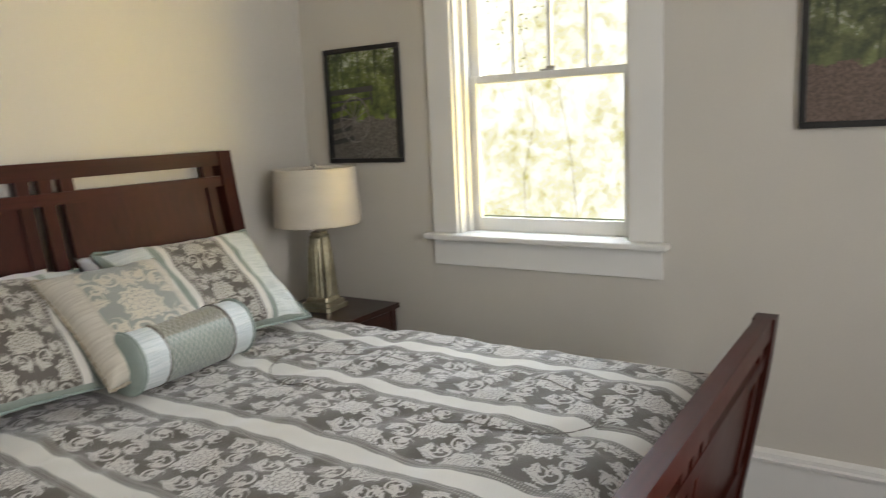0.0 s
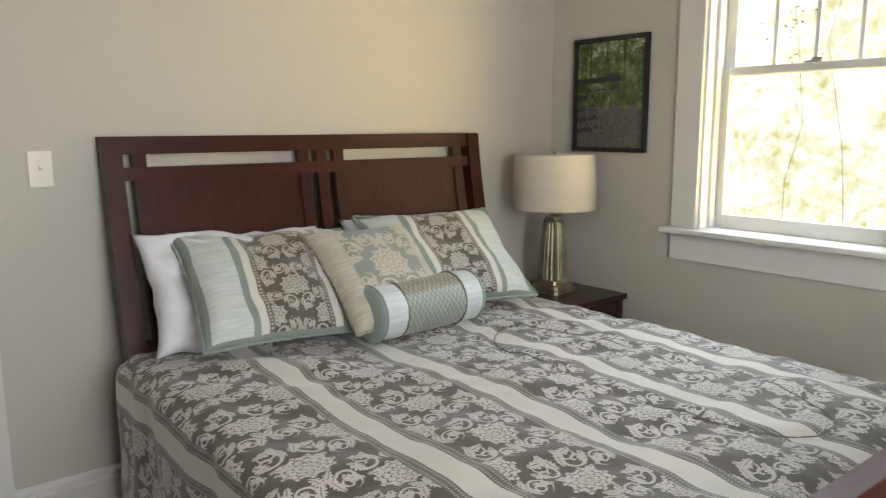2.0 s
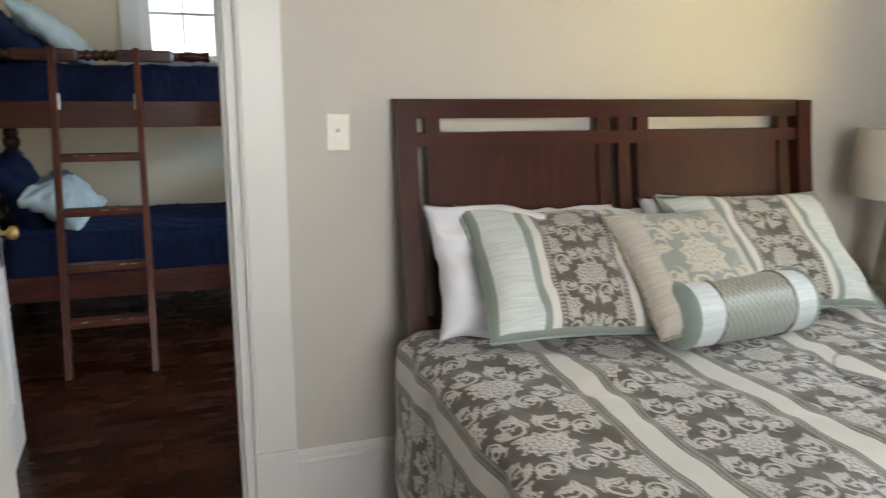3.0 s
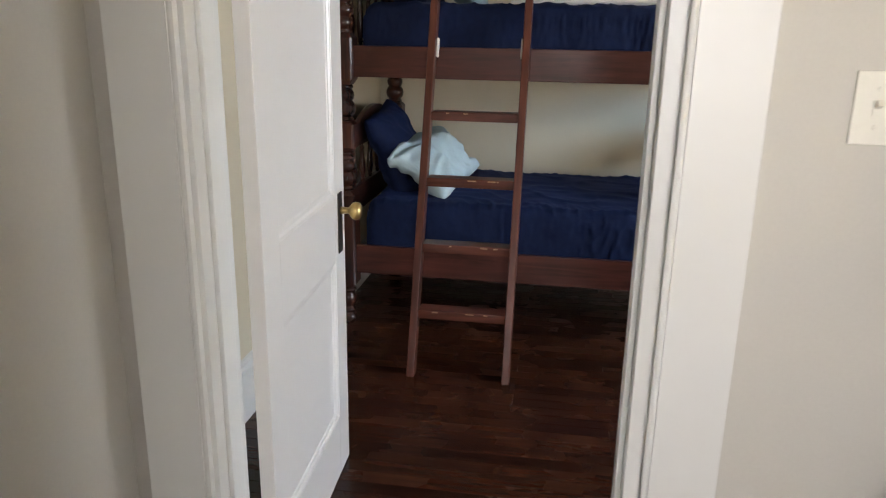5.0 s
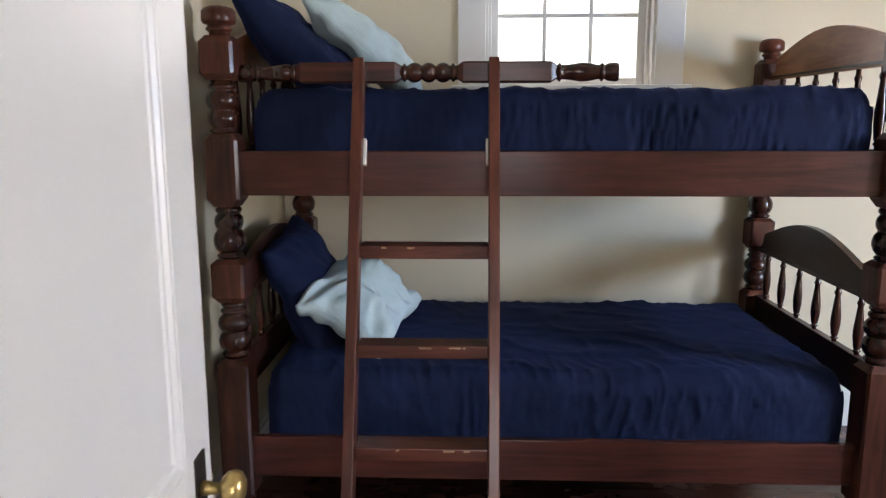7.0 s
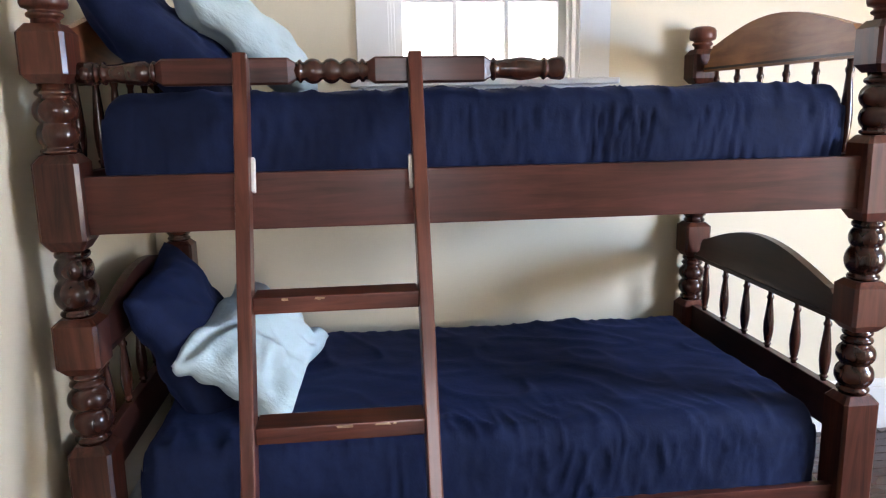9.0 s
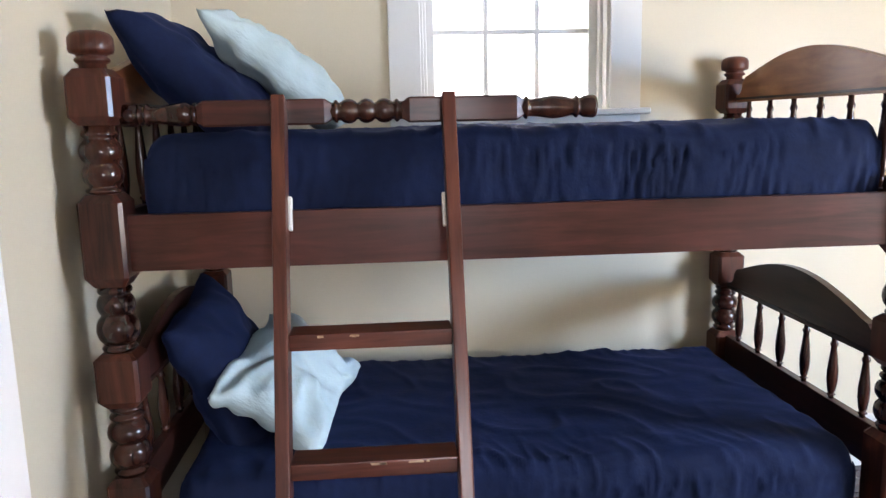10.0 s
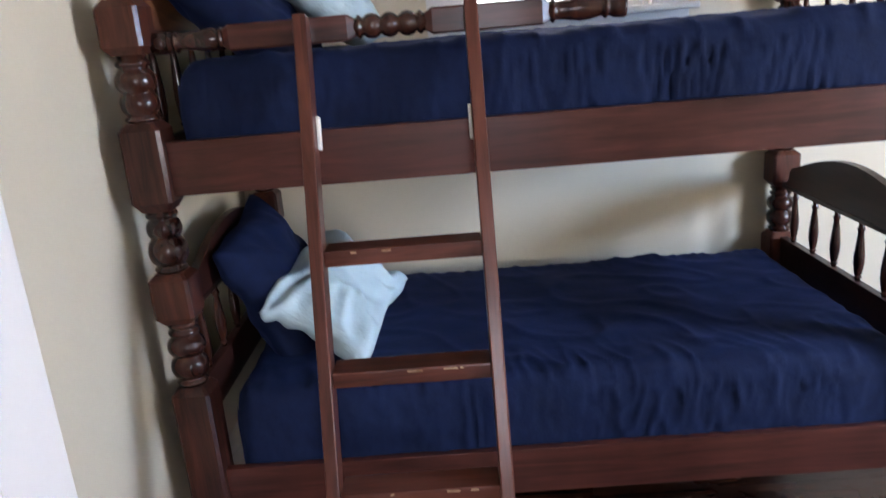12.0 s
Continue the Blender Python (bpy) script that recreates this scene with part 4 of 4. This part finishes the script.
def table_lamp():
    l = thing("table_lamp", (1.94, -0.27, 0.6405), 8, "table lamp with oatmeal drum shade and fluted champagne base", "table lamp")
    part("foot", sections([(0, 0.085), (0.018, 0.085), (0.02, 0.074), (0.036, 0.074), (0.042, 0.062), (0.058, 0.058), (0.062, 0.054)]), ANTIQUE, l, bevel=0.0015)
    bm = bmesh.new()
    rows = []
    seg = 64
    for k in range(13):
        f = k / 12
        z = 0.062 + 0.272 * f
        r = 0.057 - 0.020 * f ** 0.8 + 0.004 * math.sin(f * math.pi)
        ring = []
        for i in range(seg):
            a = 2 * math.pi * i / seg
            sq = 1 / max(abs(math.cos(a)), abs(math.sin(a))) ** 0.75
            ring.append(bm.verts.new((math.cos(a) * r * sq * (1 - 0.07 * (i % 4 in (2, 3))), math.sin(a) * r * sq * (1 - 0.07 * (i % 4 in (2, 3))), z)))
        rows.append(ring)
    for p, q in zip(rows, rows[1:]):
        for i in range(seg):
            bm.faces.new((p[i], p[(i + 1) % seg], q[(i + 1) % seg], q[i]))
    bm.faces.new(rows[-1])
    part("fluted_column", bm, ANTIQUE, l, "ribbed champagne metal column")
    part("collar", sections([(0.334, 0.036), (0.345, 0.038), (0.35, 0.03), (0.362, 0.03)]), ANTIQUE, l)
    part("stem", lathe(((0.36, 0.008), (0.63, 0.008), (0.66, 0.004)), seg=12), METAL, l, smooth=True)
    part("finial", lathe(((0.655, 0.004), (0.66, 0.009), (0.667, 0.01), (0.675, 0.004)), seg=12), METAL, l, smooth=True)
    # open drum with a wall, so that the stem and harp show from above
    z0, z1, r0, r1, w = 0.398, 0.655, 0.198, 0.188, 0.003
    part("shade", lathe(((z0, r0 - w), (z0, r0), (z0 + 0.008, r0 + 0.001), (z1 - 0.008, r1 + 0.001), (z1, r1), (z1, r1 - w), (z1 - 0.02, r1 - w - 0.001)), seg=56), SHADE, l, "oatmeal linen drum shade", smooth=False)
    for o in l.children:
        if o.name.startswith("shade"):
            bm = bmesh.new()
            bm.from_mesh(o.data)
            bmesh.ops.delete(bm, geom=[f for f in bm.faces if len(f.verts) > 4], context="FACES_ONLY")
            bm.to_mesh(o.data)
            bm.free()
            for p in o.data.polygons:
                p.use_smooth = True
            s = o.modifiers.new("cloth", "SOLIDIFY")
            s.thickness = 0.002
    return l


table_lamp()


def cable(name, pts, r, material, label, category):
    cu = bpy.data.curves.new(name, "CURVE")
    cu.dimensions, cu.bevel_depth, cu.bevel_resolution = "3D", r, 3
    sp = cu.splines.new("NURBS")
    sp.points.add(len(pts) - 1)
    sp.use_endpoint_u = True
    for p, c in zip(sp.points, pts):
        p.co = (*c, 1)
    cu.materials.append(material)
    return tagged(new(name, cu), label, category)


cable("lamp_cord", [(1.86, -0.22, 0.645), (1.80, -0.2, 0.646), (1.775, -0.22, 0.66), (1.755, -0.2, 0.68), (1.75, -0.12, 0.6), (1.745, -0.1, 0.3), (1.75, -0.06, 0.02)], 0.003, CORD, "dark lamp cord trailing off the nightstand", "cord")


def picture(name, y0, y1, z0, z1, photo, label, wheel):
    p = thing(name, (BX1 - 0.002, (y0 + y1) / 2, (z0 + z1) / 2), 0, label, "framed picture", "framed pictures on the wall")
    w, h, f = (y1 - y0) / 2, (z1 - z0) / 2, 0.021
    for a, b in (((-w, w), (h - f, h)), ((-w, w), (-h, -h + f))):
        part("frame_side", box(-0.022, 0, *a, *b), BLACK, p, bevel=0.002)
    for a in ((-w, -w + f), (w - f, w)):
        part("frame_side", box(-0.0215, 0, *a, -h + f, h - f), BLACK, p, bevel=0.002)
    sheet = part("print", box(-0.008, -0.002, -w + f, w - f, -h + f, h - f), photo, p, "woodland photograph")
    if wheel:
        bm = bmesh.new()
        cy, cz, R = 0.055, -0.065, 0.105
        x = -0.0088
        def quad(a, b, t):
            d = Vector((0, b[1] - a[1], -(b[0] - a[0]))).normalized() * t
            A, B = Vector((x, *a)), Vector((x, *b))
            e = Vector((0, d.y, d.z))
            bm.faces.new([bm.verts.new(v) for v in (A + e, B + e, B - e, A - e)])
        for k in range(28):
            a0, a1 = 2 * math.pi * k / 28, 2 * math.pi * (k + 1) / 28
            quad((cy + 0.085 * math.cos(a0), cz + R * math.sin(a0)), (cy + 0.085 * math.cos(a1), cz + R * math.sin(a1)), 0.0035)
        for k in range(12):
            a0 = 2 * math.pi * k / 12 + 0.1
            quad((cy, cz), (cy + 0.083 * math.cos(a0), cz + R * 0.97 * math.sin(a0)), 0.0022)
        part("printed_wheel", bm, surface("printed_grey_wood", (0.16, 0.14, 0.125), 0.3, 0.3, 30, 200, 0.0), p, "grey wagon wheel in the photograph")
        bm = bmesh.new()
        x = -0.0084
        quad((w - f, 0.065), (-0.06, 0.075), 0.013)
        quad((w - f, 0.02), (-0.045, 0.03), 0.005)
        quad((-0.05, 0.08), (-0.05, 0.0), 0.006)
        for k, z in enumerate((-0.02, -0.07, -0.12, -0.17)):
            quad((w - f, z), (0.1 - 0.012 * k, z + 0.02), 0.011)
        part("printed_cart", bm, surface("printed_dark_wood", (0.02, 0.018, 0.016), 0.3, 0.3, 30, 200, 0.0), p, "dark wagon bed in the photograph")
    return p


picture("picture", -0.596, -0.16, 1.302, 1.836, PHOTO_A, "black framed photograph of an old wagon wheel in woods", True)
picture("picture", -2.675, -2.238, 1.395, 1.93, PHOTO_B, "black framed photograph of a shaded woodland path", False)


def switch():
    s = thing("light_switch", (-0.172, 0, 1.2915), 0, "ivory toggle light switch plate on the wall", "light switch")
    pl = part("plate", box(-0.036, 0.036, -0.006, 0, -0.058, 0.058), PLASTIC, s, bevel=0.003)
    part("collar", box(-0.007, 0.007, -0.0075, -0.006, -0.013, 0.013), PLASTIC, pl)
    tg = part("toggle", box(-0.004, 0.004, -0.018, -0.004, -0.005, 0.005), PLASTIC, pl, bevel=0.001)
    tg.matrix_basis = pose(0, -0.002, 0.002, -25)
    for z in (-0.03, 0.03):
        part("screw", lathe(((0, 0.0035), (0.0015, 0.003))), PLASTIC, pl).matrix_basis = pose(0, -0.006, z, 90)


switch()


# ---- bunk room: the bunk bed ----
PX0, PX1, PY0, PY1 = -1.662, 0.378, 2.052, 3.085
bunk = thing("bunk_bed", (0, 0, 0), 0, "dark varnished wooden bunk bed with turned posts and arched ends", "bunk bed")


def turned_post(m):
    """A post of square blocks and turnings, each a piece of its own; the long lower block carries the rest."""
    w = 0.052
    post = part("post", sections([(0.195, 0.036), (0.215, w), (0.655, w), (0.675, 0.036)]), MAPLE_Z, bunk, "turned post with square blocks", bevel=0.003)
    post.matrix_basis = m
    for rows in ([(0.86, 0.036), (0.88, w), (0.985, w), (1.0, 0.036)], [(1.165, 0.036), (1.19, w), (1.37, w), (1.39, 0.036)], [(1.55, 0.036), (1.57, w), (1.66, w), (1.68, 0.036)]):
        part("block", sections(rows), MAPLE_Z, post, bevel=0.003)
    for rows in (
            [(0.0, 0.026)] + bead(0.005, 0.06, 0.026, 0.042) + bead(0.065, 0.085, 0.034, 0.04, 4) + bead(0.09, 0.165, 0.03, 0.044) + bead(0.168, 0.19, 0.034, 0.042, 4) + [(0.2, 0.036)],
            [(0.67, 0.036)] + bead(0.68, 0.695, 0.036, 0.043, 4) + bead(0.7, 0.76, 0.038, 0.051) + bead(0.763, 0.815, 0.038, 0.051) + bead(0.82, 0.84, 0.033, 0.042, 4) + bead(0.843, 0.86, 0.033, 0.04, 4) + [(0.868, 0.036)],
            [(0.995, 0.034)] + bead(1.0, 1.018, 0.033, 0.042, 4) + bead(1.022, 1.09, 0.038, 0.051) + bead(1.094, 1.14, 0.037, 0.045) + bead(1.143, 1.165, 0.033, 0.041, 4) + [(1.175, 0.036)],
            [(1.385, 0.034)] + bead(1.39, 1.405, 0.034, 0.043, 4) + bead(1.41, 1.46, 0.037, 0.047) + bead(1.463, 1.515, 0.038, 0.050) + bead(1.52, 1.54, 0.033, 0.042, 4) + [(1.558, 0.036)]):
        part("turning", lathe(rows, seg=24), TURNED, post, smooth=True)
    part("finial", lathe([(1.675, 0.032), (1.69, 0.03)] + bead(1.692, 1.708, 0.032, 0.04, 4) + [(1.712, 0.036), (1.716, 0.048), (1.724, 0.051), (1.75, 0.050), (1.76, 0.043), (1.766, 0.028), (1.768, 0.006)], seg=24), MAPLE_Z, post, smooth=True)


for x, y in ((PX0, PY0), (PX1, PY0), (PX0, PY1), (PX1, PY1)):
    turned_post(pose(x, y, 0, 0, 0, 90 * (x > 0)))
for y0 in (PY0 - 0.022, PY1 - 0.005):
    for z0, z1 in ((0.27, 0.408), (1.2, 1.337)):
        part("side_rail", box(PX0 + 0.046, PX1 - 0.046, y0, y0 + 0.027, z0, z1), MAPLE_X, bunk, bevel=0.003)


def arch_panel(z0, zend, ztop):
    """An arched end board with curled shoulders, lying in y and z."""
    ya, yb = PY0 + 0.045, PY1 - 0.045
    L = yb - ya
    tops = [(0, zend - 0.03), (0.03, zend - 0.028), (0.05, zend - 0.01), (0.055, zend + 0.015), (0.075, zend + 0.035), (0.1, zend + 0.04)]
    mid = [(0.1 + 0.8 * k / 16, zend + 0.04 + (ztop - zend - 0.04) * math.sin(math.pi * k / 16)) for k in range(1, 16)]
    outline = tops + mid + [(1 - f, z) for f, z in tops[::-1]]
    bm = bmesh.new()
    front = [bm.verts.new((-0.013, ya + f * L, z)) for f, z in outline]
    back = [bm.verts.new((0.013, ya + f * L, z)) for f, z in outline]
    fl = [bm.verts.new((-0.013, ya + f * L, z0)) for f, _ in outline]
    bl = [bm.verts.new((0.013, ya + f * L, z0)) for f, _ in outline]
    n = len(outline)
    for i in range(n - 1):
        for a, b in ((front, fl), (bl, back), (back, front), (fl, bl)):
            bm.faces.new((a[i], a[i + 1], b[i + 1], b[i]))
    bm.faces.new((front[0], fl[0], bl[0], back[0]))
    bm.faces.new((front[-1], back[-1], bl[-1], fl[-1]))
    return bm


spin_prof = [(0, 0.008), (0.04, 0.0085)] + [(0.06, 0.013), (0.075, 0.013), (0.09, 0.008)] + [(0.12, 0.0115), (0.3, 0.0165), (0.45, 0.0165), (0.7, 0.0115), (0.84, 0.0085)] + [(0.87, 0.012), (0.9, 0.012), (0.93, 0.0085), (1, 0.008)]
for x in (PX0, PX1):
    for z0, zend, ztop, zr0, zr1, lab in ((0.858, 0.912, 1.032, 0.535, 0.66, "lower"), (1.592, 1.648, 1.755, 1.215, 1.335, "upper")):
        # upper ends take the window-lit colour, lower ends the shaded one
        panel = part("arched_panel", arch_panel(z0, zend, ztop), MAPLE_WORN_LIT if lab == "upper" else MAPLE_Y_SHADED, bunk, "arched end panel with worn varnish, light and shade in its colour", bevel=0.003)
        panel.location.x = x
        part("groove_bead", box(x - 0.017, x + 0.017, PY0 + 0.047, PY1 - 0.047, z0 + 0.008, z0 + 0.016), MAPLE_Y_SHADED, panel).location.x = -x
        part("end_rail", box(x - 0.014, x + 0.014, PY0 + 0.046, PY1 - 0.046, zr0, zr1), MAPLE_Y_SHADED, bunk, bevel=0.003)
        for k in range(6):
            y = PY0 + 0.13 + (PY1 - PY0 - 0.26) * k / 5
            part("spindle", lathe([(zr1 + (z0 - zr1) * h, r) for h, r in spin_prof], seg=12, at=(x, y)), TURNED, bunk, smooth=True)
for z in (0.3, 1.23):
    for k in range(7):
        part("slat", box(PX0 + 0.2 + k * 0.27, PX0 + 0.28 + k * 0.27, PY0 + 0.006, PY1 - 0.006, z, z + 0.02), MAPLE_Y_SHADED, bunk)


def bunk_mattress(z0, z1, seed, label):
    """A made-up mattress: navy cover with a soft top edge, hanging creases and a sewn hem."""
    bm = bmesh.new()
    x0, x1, y0, y1 = PX0 + 0.085, PX1 - 0.072, PY0 + 0.012, PY1 - 0.02
    R = 0.055
    nx, ny = 240, 50
    cols = []

    def edge(f):
        return 1 - max(0.0, 1 - min(f, 1.0)) ** 2
    us = [x0 + (x1 - x0) * i / nx for i in range(nx + 1)]
    sec = [(y0, z0 + (z1 - R - z0) * k / 12) for k in range(13)]
    sec += [(y0 + R * (1 - math.cos(math.pi / 2 * k / 6)), z1 - R + R * math.sin(math.pi / 2 * k / 6)) for k in range(1, 7)]
    sec += [(y0 + R + (y1 - y0 - 2 * R) * k / ny, z1) for k in range(1, ny + 1)]
    sec += [(y1 - R + R * math.sin(math.pi / 2 * k / 6), z1 - R + R * math.cos(math.pi / 2 * k / 6)) for k in range(1, 7)]
    sec += [(y1, z1 - R - (z1 - R - z0) * k / 5) for k in range(1, 6)]
    rows = []
    for x in us:
        d = min(x - x0, x1 - x)
        inset = R * (1 - math.sqrt(max(0.0, 1 - (1 - min(1.0, d / R)) ** 2)))
        row = []
        for y, z in sec:
            zz, yy = z, y
            if z > z1 - R:
                zz = z - inset
                zz += noise.noise(Vector((x * 3, y * 3, seed))) * 0.010 + noise.noise(Vector((x * 9, y * 11, seed + 3))) * 0.005
                # gathered ridges along the front and the back of the top
                near = math.exp(-((y - y0) / 0.16) ** 2) + 0.8 * math.exp(-((y1 - y) / 0.1) ** 2)
                zz += 0.009 * near * max(0.0, 1 - 3 * abs(noise.noise(Vector((x * 16 + y * 5, y * 5, seed))))) ** 2
                zz += 0.006 * max(0.0, 1 - 5 * abs(noise.noise(Vector((x * 3.5 + y * 4, y * 2.5 - x * 2, seed + 20))))) ** 2
            else:
                hang = (z1 - z) / (z1 - z0)
                mess = max(0.15, min(1.0, 0.35 + noise.noise(Vector((x * 1.7, seed, 2))) * 0.9 + (x - x0) * 0.35))
                lean = noise.noise(Vector((x * 3, 0, seed + 11))) * 14
                sharp = max(0.0, 1 - 4.5 * abs(noise.noise(Vector((x * 8 + z * lean, z * 7, seed + 5))))) ** 2
                fine = max(0.0, 1 - 4 * abs(noise.noise(Vector((x * 17 - z * lean, z * 13, seed + 9))))) ** 2
                crease = noise.noise(Vector((x * 7, z * 6, seed + 5))) * 0.010 + sharp * 0.011 + fine * 0.006 - 0.004
                s = -1 if y < (y0 + y1) / 2 else 1
                yy = y + s * (crease * mess + 0.012 * math.sin(hang * math.pi) - 0.006 * math.exp(-((z - z0 - 0.045) / 0.008) ** 2))
                yy = max(yy, y0 - 0.014) if s < 0 else yy
            # corners are rounded in plan, and the ends bulge
            k = min(1.0, max(0.0, 1 - d / 0.06))
            turn = 0.06 * (1 - math.sqrt(1 - k * k)) * 0.8
            yy = y0 + turn + (yy - y0) * (y1 - y0 - 2 * turn) / (y1 - y0)
            xx = x + (1 if x > 0 else -1) * 0.012 * max(0.0, 1 - d / 0.03) * noise.noise(Vector((y * 7, z * 9, seed)))
            row.append(bm.verts.new((xx, yy, zz)))
        rows.append(row)
    for p, q in zip(rows, rows[1:]):
        for i in range(len(sec) - 1):
            bm.faces.new((p[i], p[i + 1], q[i + 1], q[i]))
    bm.faces.new(rows[0][::-1])
    bm.faces.new(rows[-1])
    hem_line = [r[2].co + Vector((0, -0.0005, 0)) for r in rows[6:-6]]
    ob = part("bunk_mattress", bm, NAVY, smooth=True)
    part("hem", tube_along(hem_line, 0.0022, False), NAVY, ob, "stitched navy hem", smooth=True)
    return tagged(ob, label, "mattress", "navy mattresses of the bunk bed")


bunk_mattress(0.322, 0.622, 1, "lower bunk mattress under a creased navy blue cover")
bunk_mattress(1.252, 1.522, 7, "upper bunk mattress under a creased navy blue cover")
G2 = "pillows on the bunk bed"
cushion("pillow", pillow(0.60, 0.49, 0.19, 0.020, seed=21, n=40), NAVY, pose(-1.525, 2.56, 0.79, 0, 62, 0) @ pose(0, 0, 0, 0, 0, 5) @ pose(0, 0, 0, 0, 0, 90), "navy blue pillow leaning on the lower bunk headboard", group=G2)
cushion("pillow", pillow(0.54, 0.37, 0.17, 0.032, seed=22, n=44), PALE_BLUE, pose(-1.305, 2.48, 0.762, 10, 33, -5) @ pose(0, 0, 0, 0, 0, 90), "rumpled pale blue pillow on the lower bunk", group=G2)
cushion("pillow", pillow(0.62, 0.48, 0.18, 0.015, seed=23, n=40), NAVY, pose(-1.485, 2.46, 1.655, 0, 44, 0) @ pose(0, 0, 0, 0, 0, 90), "navy blue pillow leaning on the upper bunk headboard", group=G2)
cushion("pillow", pillow(0.62, 0.49, 0.15, 0.024, seed=24, n=44), PALE_BLUE, pose(-1.295, 2.66, 1.70, 0, 41, 0) @ pose(0, 0, 0, 0, 0, 90), "pale blue pillow on the upper bunk", group=G2)


def guard_rail():
    g = thing("guard_rail", (0, PY0 + 0.03, 1.572), 0, "turned wooden guard rail of the upper bunk", "guard rail")

    def turned(rows):
        part("turning", lathe(rows, None, 16, (0, 0), "x"), TURNED, g, smooth=True)

    def block(x0, x1):
        w = 0.031
        bm = sections([(x0, 0.02), (x0 + 0.018, w), (x1 - 0.018, w), (x1, 0.02)])
        for v in bm.verts:
            v.co = (v.co.z, v.co.x, v.co.y)
        part("block", bm, MAPLE_X, g, bevel=0.002)
    turned([(-1.615, 0.027), (-1.58, 0.027)] + bead(-1.578, -1.566, 0.021, 0.026, 4) + bead(-1.562, -1.55, 0.021, 0.027, 4) + [(-1.545, 0.02), (-1.53, 0.021), (-1.5, 0.026), (-1.475, 0.029), (-1.46, 0.028), (-1.452, 0.022)] + bead(-1.45, -1.436, 0.023, 0.029, 4))
    block(-1.438, -1.115)
    turned([(-1.12, 0.022)] + bead(-1.112, -1.1, 0.022, 0.028, 4) + bead(-1.096, -1.055, 0.021, 0.03) + bead(-1.052, -1.012, 0.02, 0.03) + bead(-1.008, -0.968, 0.021, 0.03) + bead(-0.964, -0.95, 0.022, 0.028, 4) + [(-0.94, 0.022)])
    block(-0.945, -0.645)
    turned([(-0.65, 0.022)] + bead(-0.642, -0.63, 0.022, 0.029, 4) + [(-0.62, 0.022), (-0.6, 0.024), (-0.57, 0.029), (-0.545, 0.027), (-0.52, 0.021)] + bead(-0.515, -0.503, 0.022, 0.028, 4) + [(-0.498, 0.022), (-0.49, 0.027), (-0.466, 0.029), (-0.46, 0.026)])
    return g


guard_rail()


def ladder():
    l = thing("bunk_ladder", (0, 0, 0), 0, "worn brown wooden ladder leaning on the bunk bed", "ladder")
    y0, y1, zt = 1.505, 2.012, 1.613
    ang = math.degrees(math.atan2(y1 - y0, zt))
    L = math.hypot(y1 - y0, zt)
    for x, pad in ((-1.2365, 1), (-0.8345, -1)):
        st = part("stile", box(-0.016, 0.016, -0.002, 0.058, 0, L), LADDER_WOOD, l, bevel=0.004)
        st.matrix_basis = pose(x, y0, 0.0, -ang)
        pd = part("pad", box(0.016 if pad > 0 else -0.024, 0.024 if pad > 0 else -0.016, 0.036, 0.060, 1.375, 1.455), PAD, st, "white felt pad", bevel=0.002)
    for z in (1.076, 0.806, 0.538, 0.27):
        y = y0 + (y1 - y0) * z / zt
        bm = box(-1.2205, -0.8505, y + 0.004, y + 0.085, z - 0.038, z)
        rung = part("rung", bm, RUNG_WOOD, l, "worn wooden rung with chipped front edge", bevel=0.004)
        rng = random.Random(int(z * 1000))
        for k in range(4):
            x = rng.uniform(-1.18, -0.9)
            chip = box(0, rng.uniform(0.008, 0.035), -0.0008, 0.003, -rng.uniform(0.003, 0.006), 0.0008)
            for v in chip.verts:
                v.co += Vector((rng.uniform(-0.003, 0.003), 0, rng.uniform(-0.0015, 0)))
            part("worn_chip", chip, CHIP, rung, "bare chipped spot").location = (x, y + 0.0045, z - 0.0035)
    return l


ladder()


# ---- floorboards ----
def boards(x0, x1, y0, y1, seed):
    rng = random.Random(seed)
    rows = int(round((y1 - y0) / 0.0605))
    w = (y1 - y0) / rows
    L = x1 - x0
    meshes = {}
    for share in (0.24, 0.33, 0.43):
        b = box(0, L * share - 0.001, 0, w - 0.0012, -0.018, 0)
        o = part("plank", b, FLOOR_WOOD, floor, bevel=0.001, segs=1)
        meshes[share] = o.data
        bpy.data.objects.remove(o)
    for r in range(rows):
        order = list(meshes)
        rng.shuffle(order)
        x = x0
        for s in order:
            o = new("plank", meshes[s])
            o.parent = floor
            o.location = (x, y0 + r * w, rng.uniform(-0.0006, 0))
            x += L * s


boards(UX0, UX1, 0.065, UY1, 3)
boards(BX0, BX1, BY0, 0.065, 4)
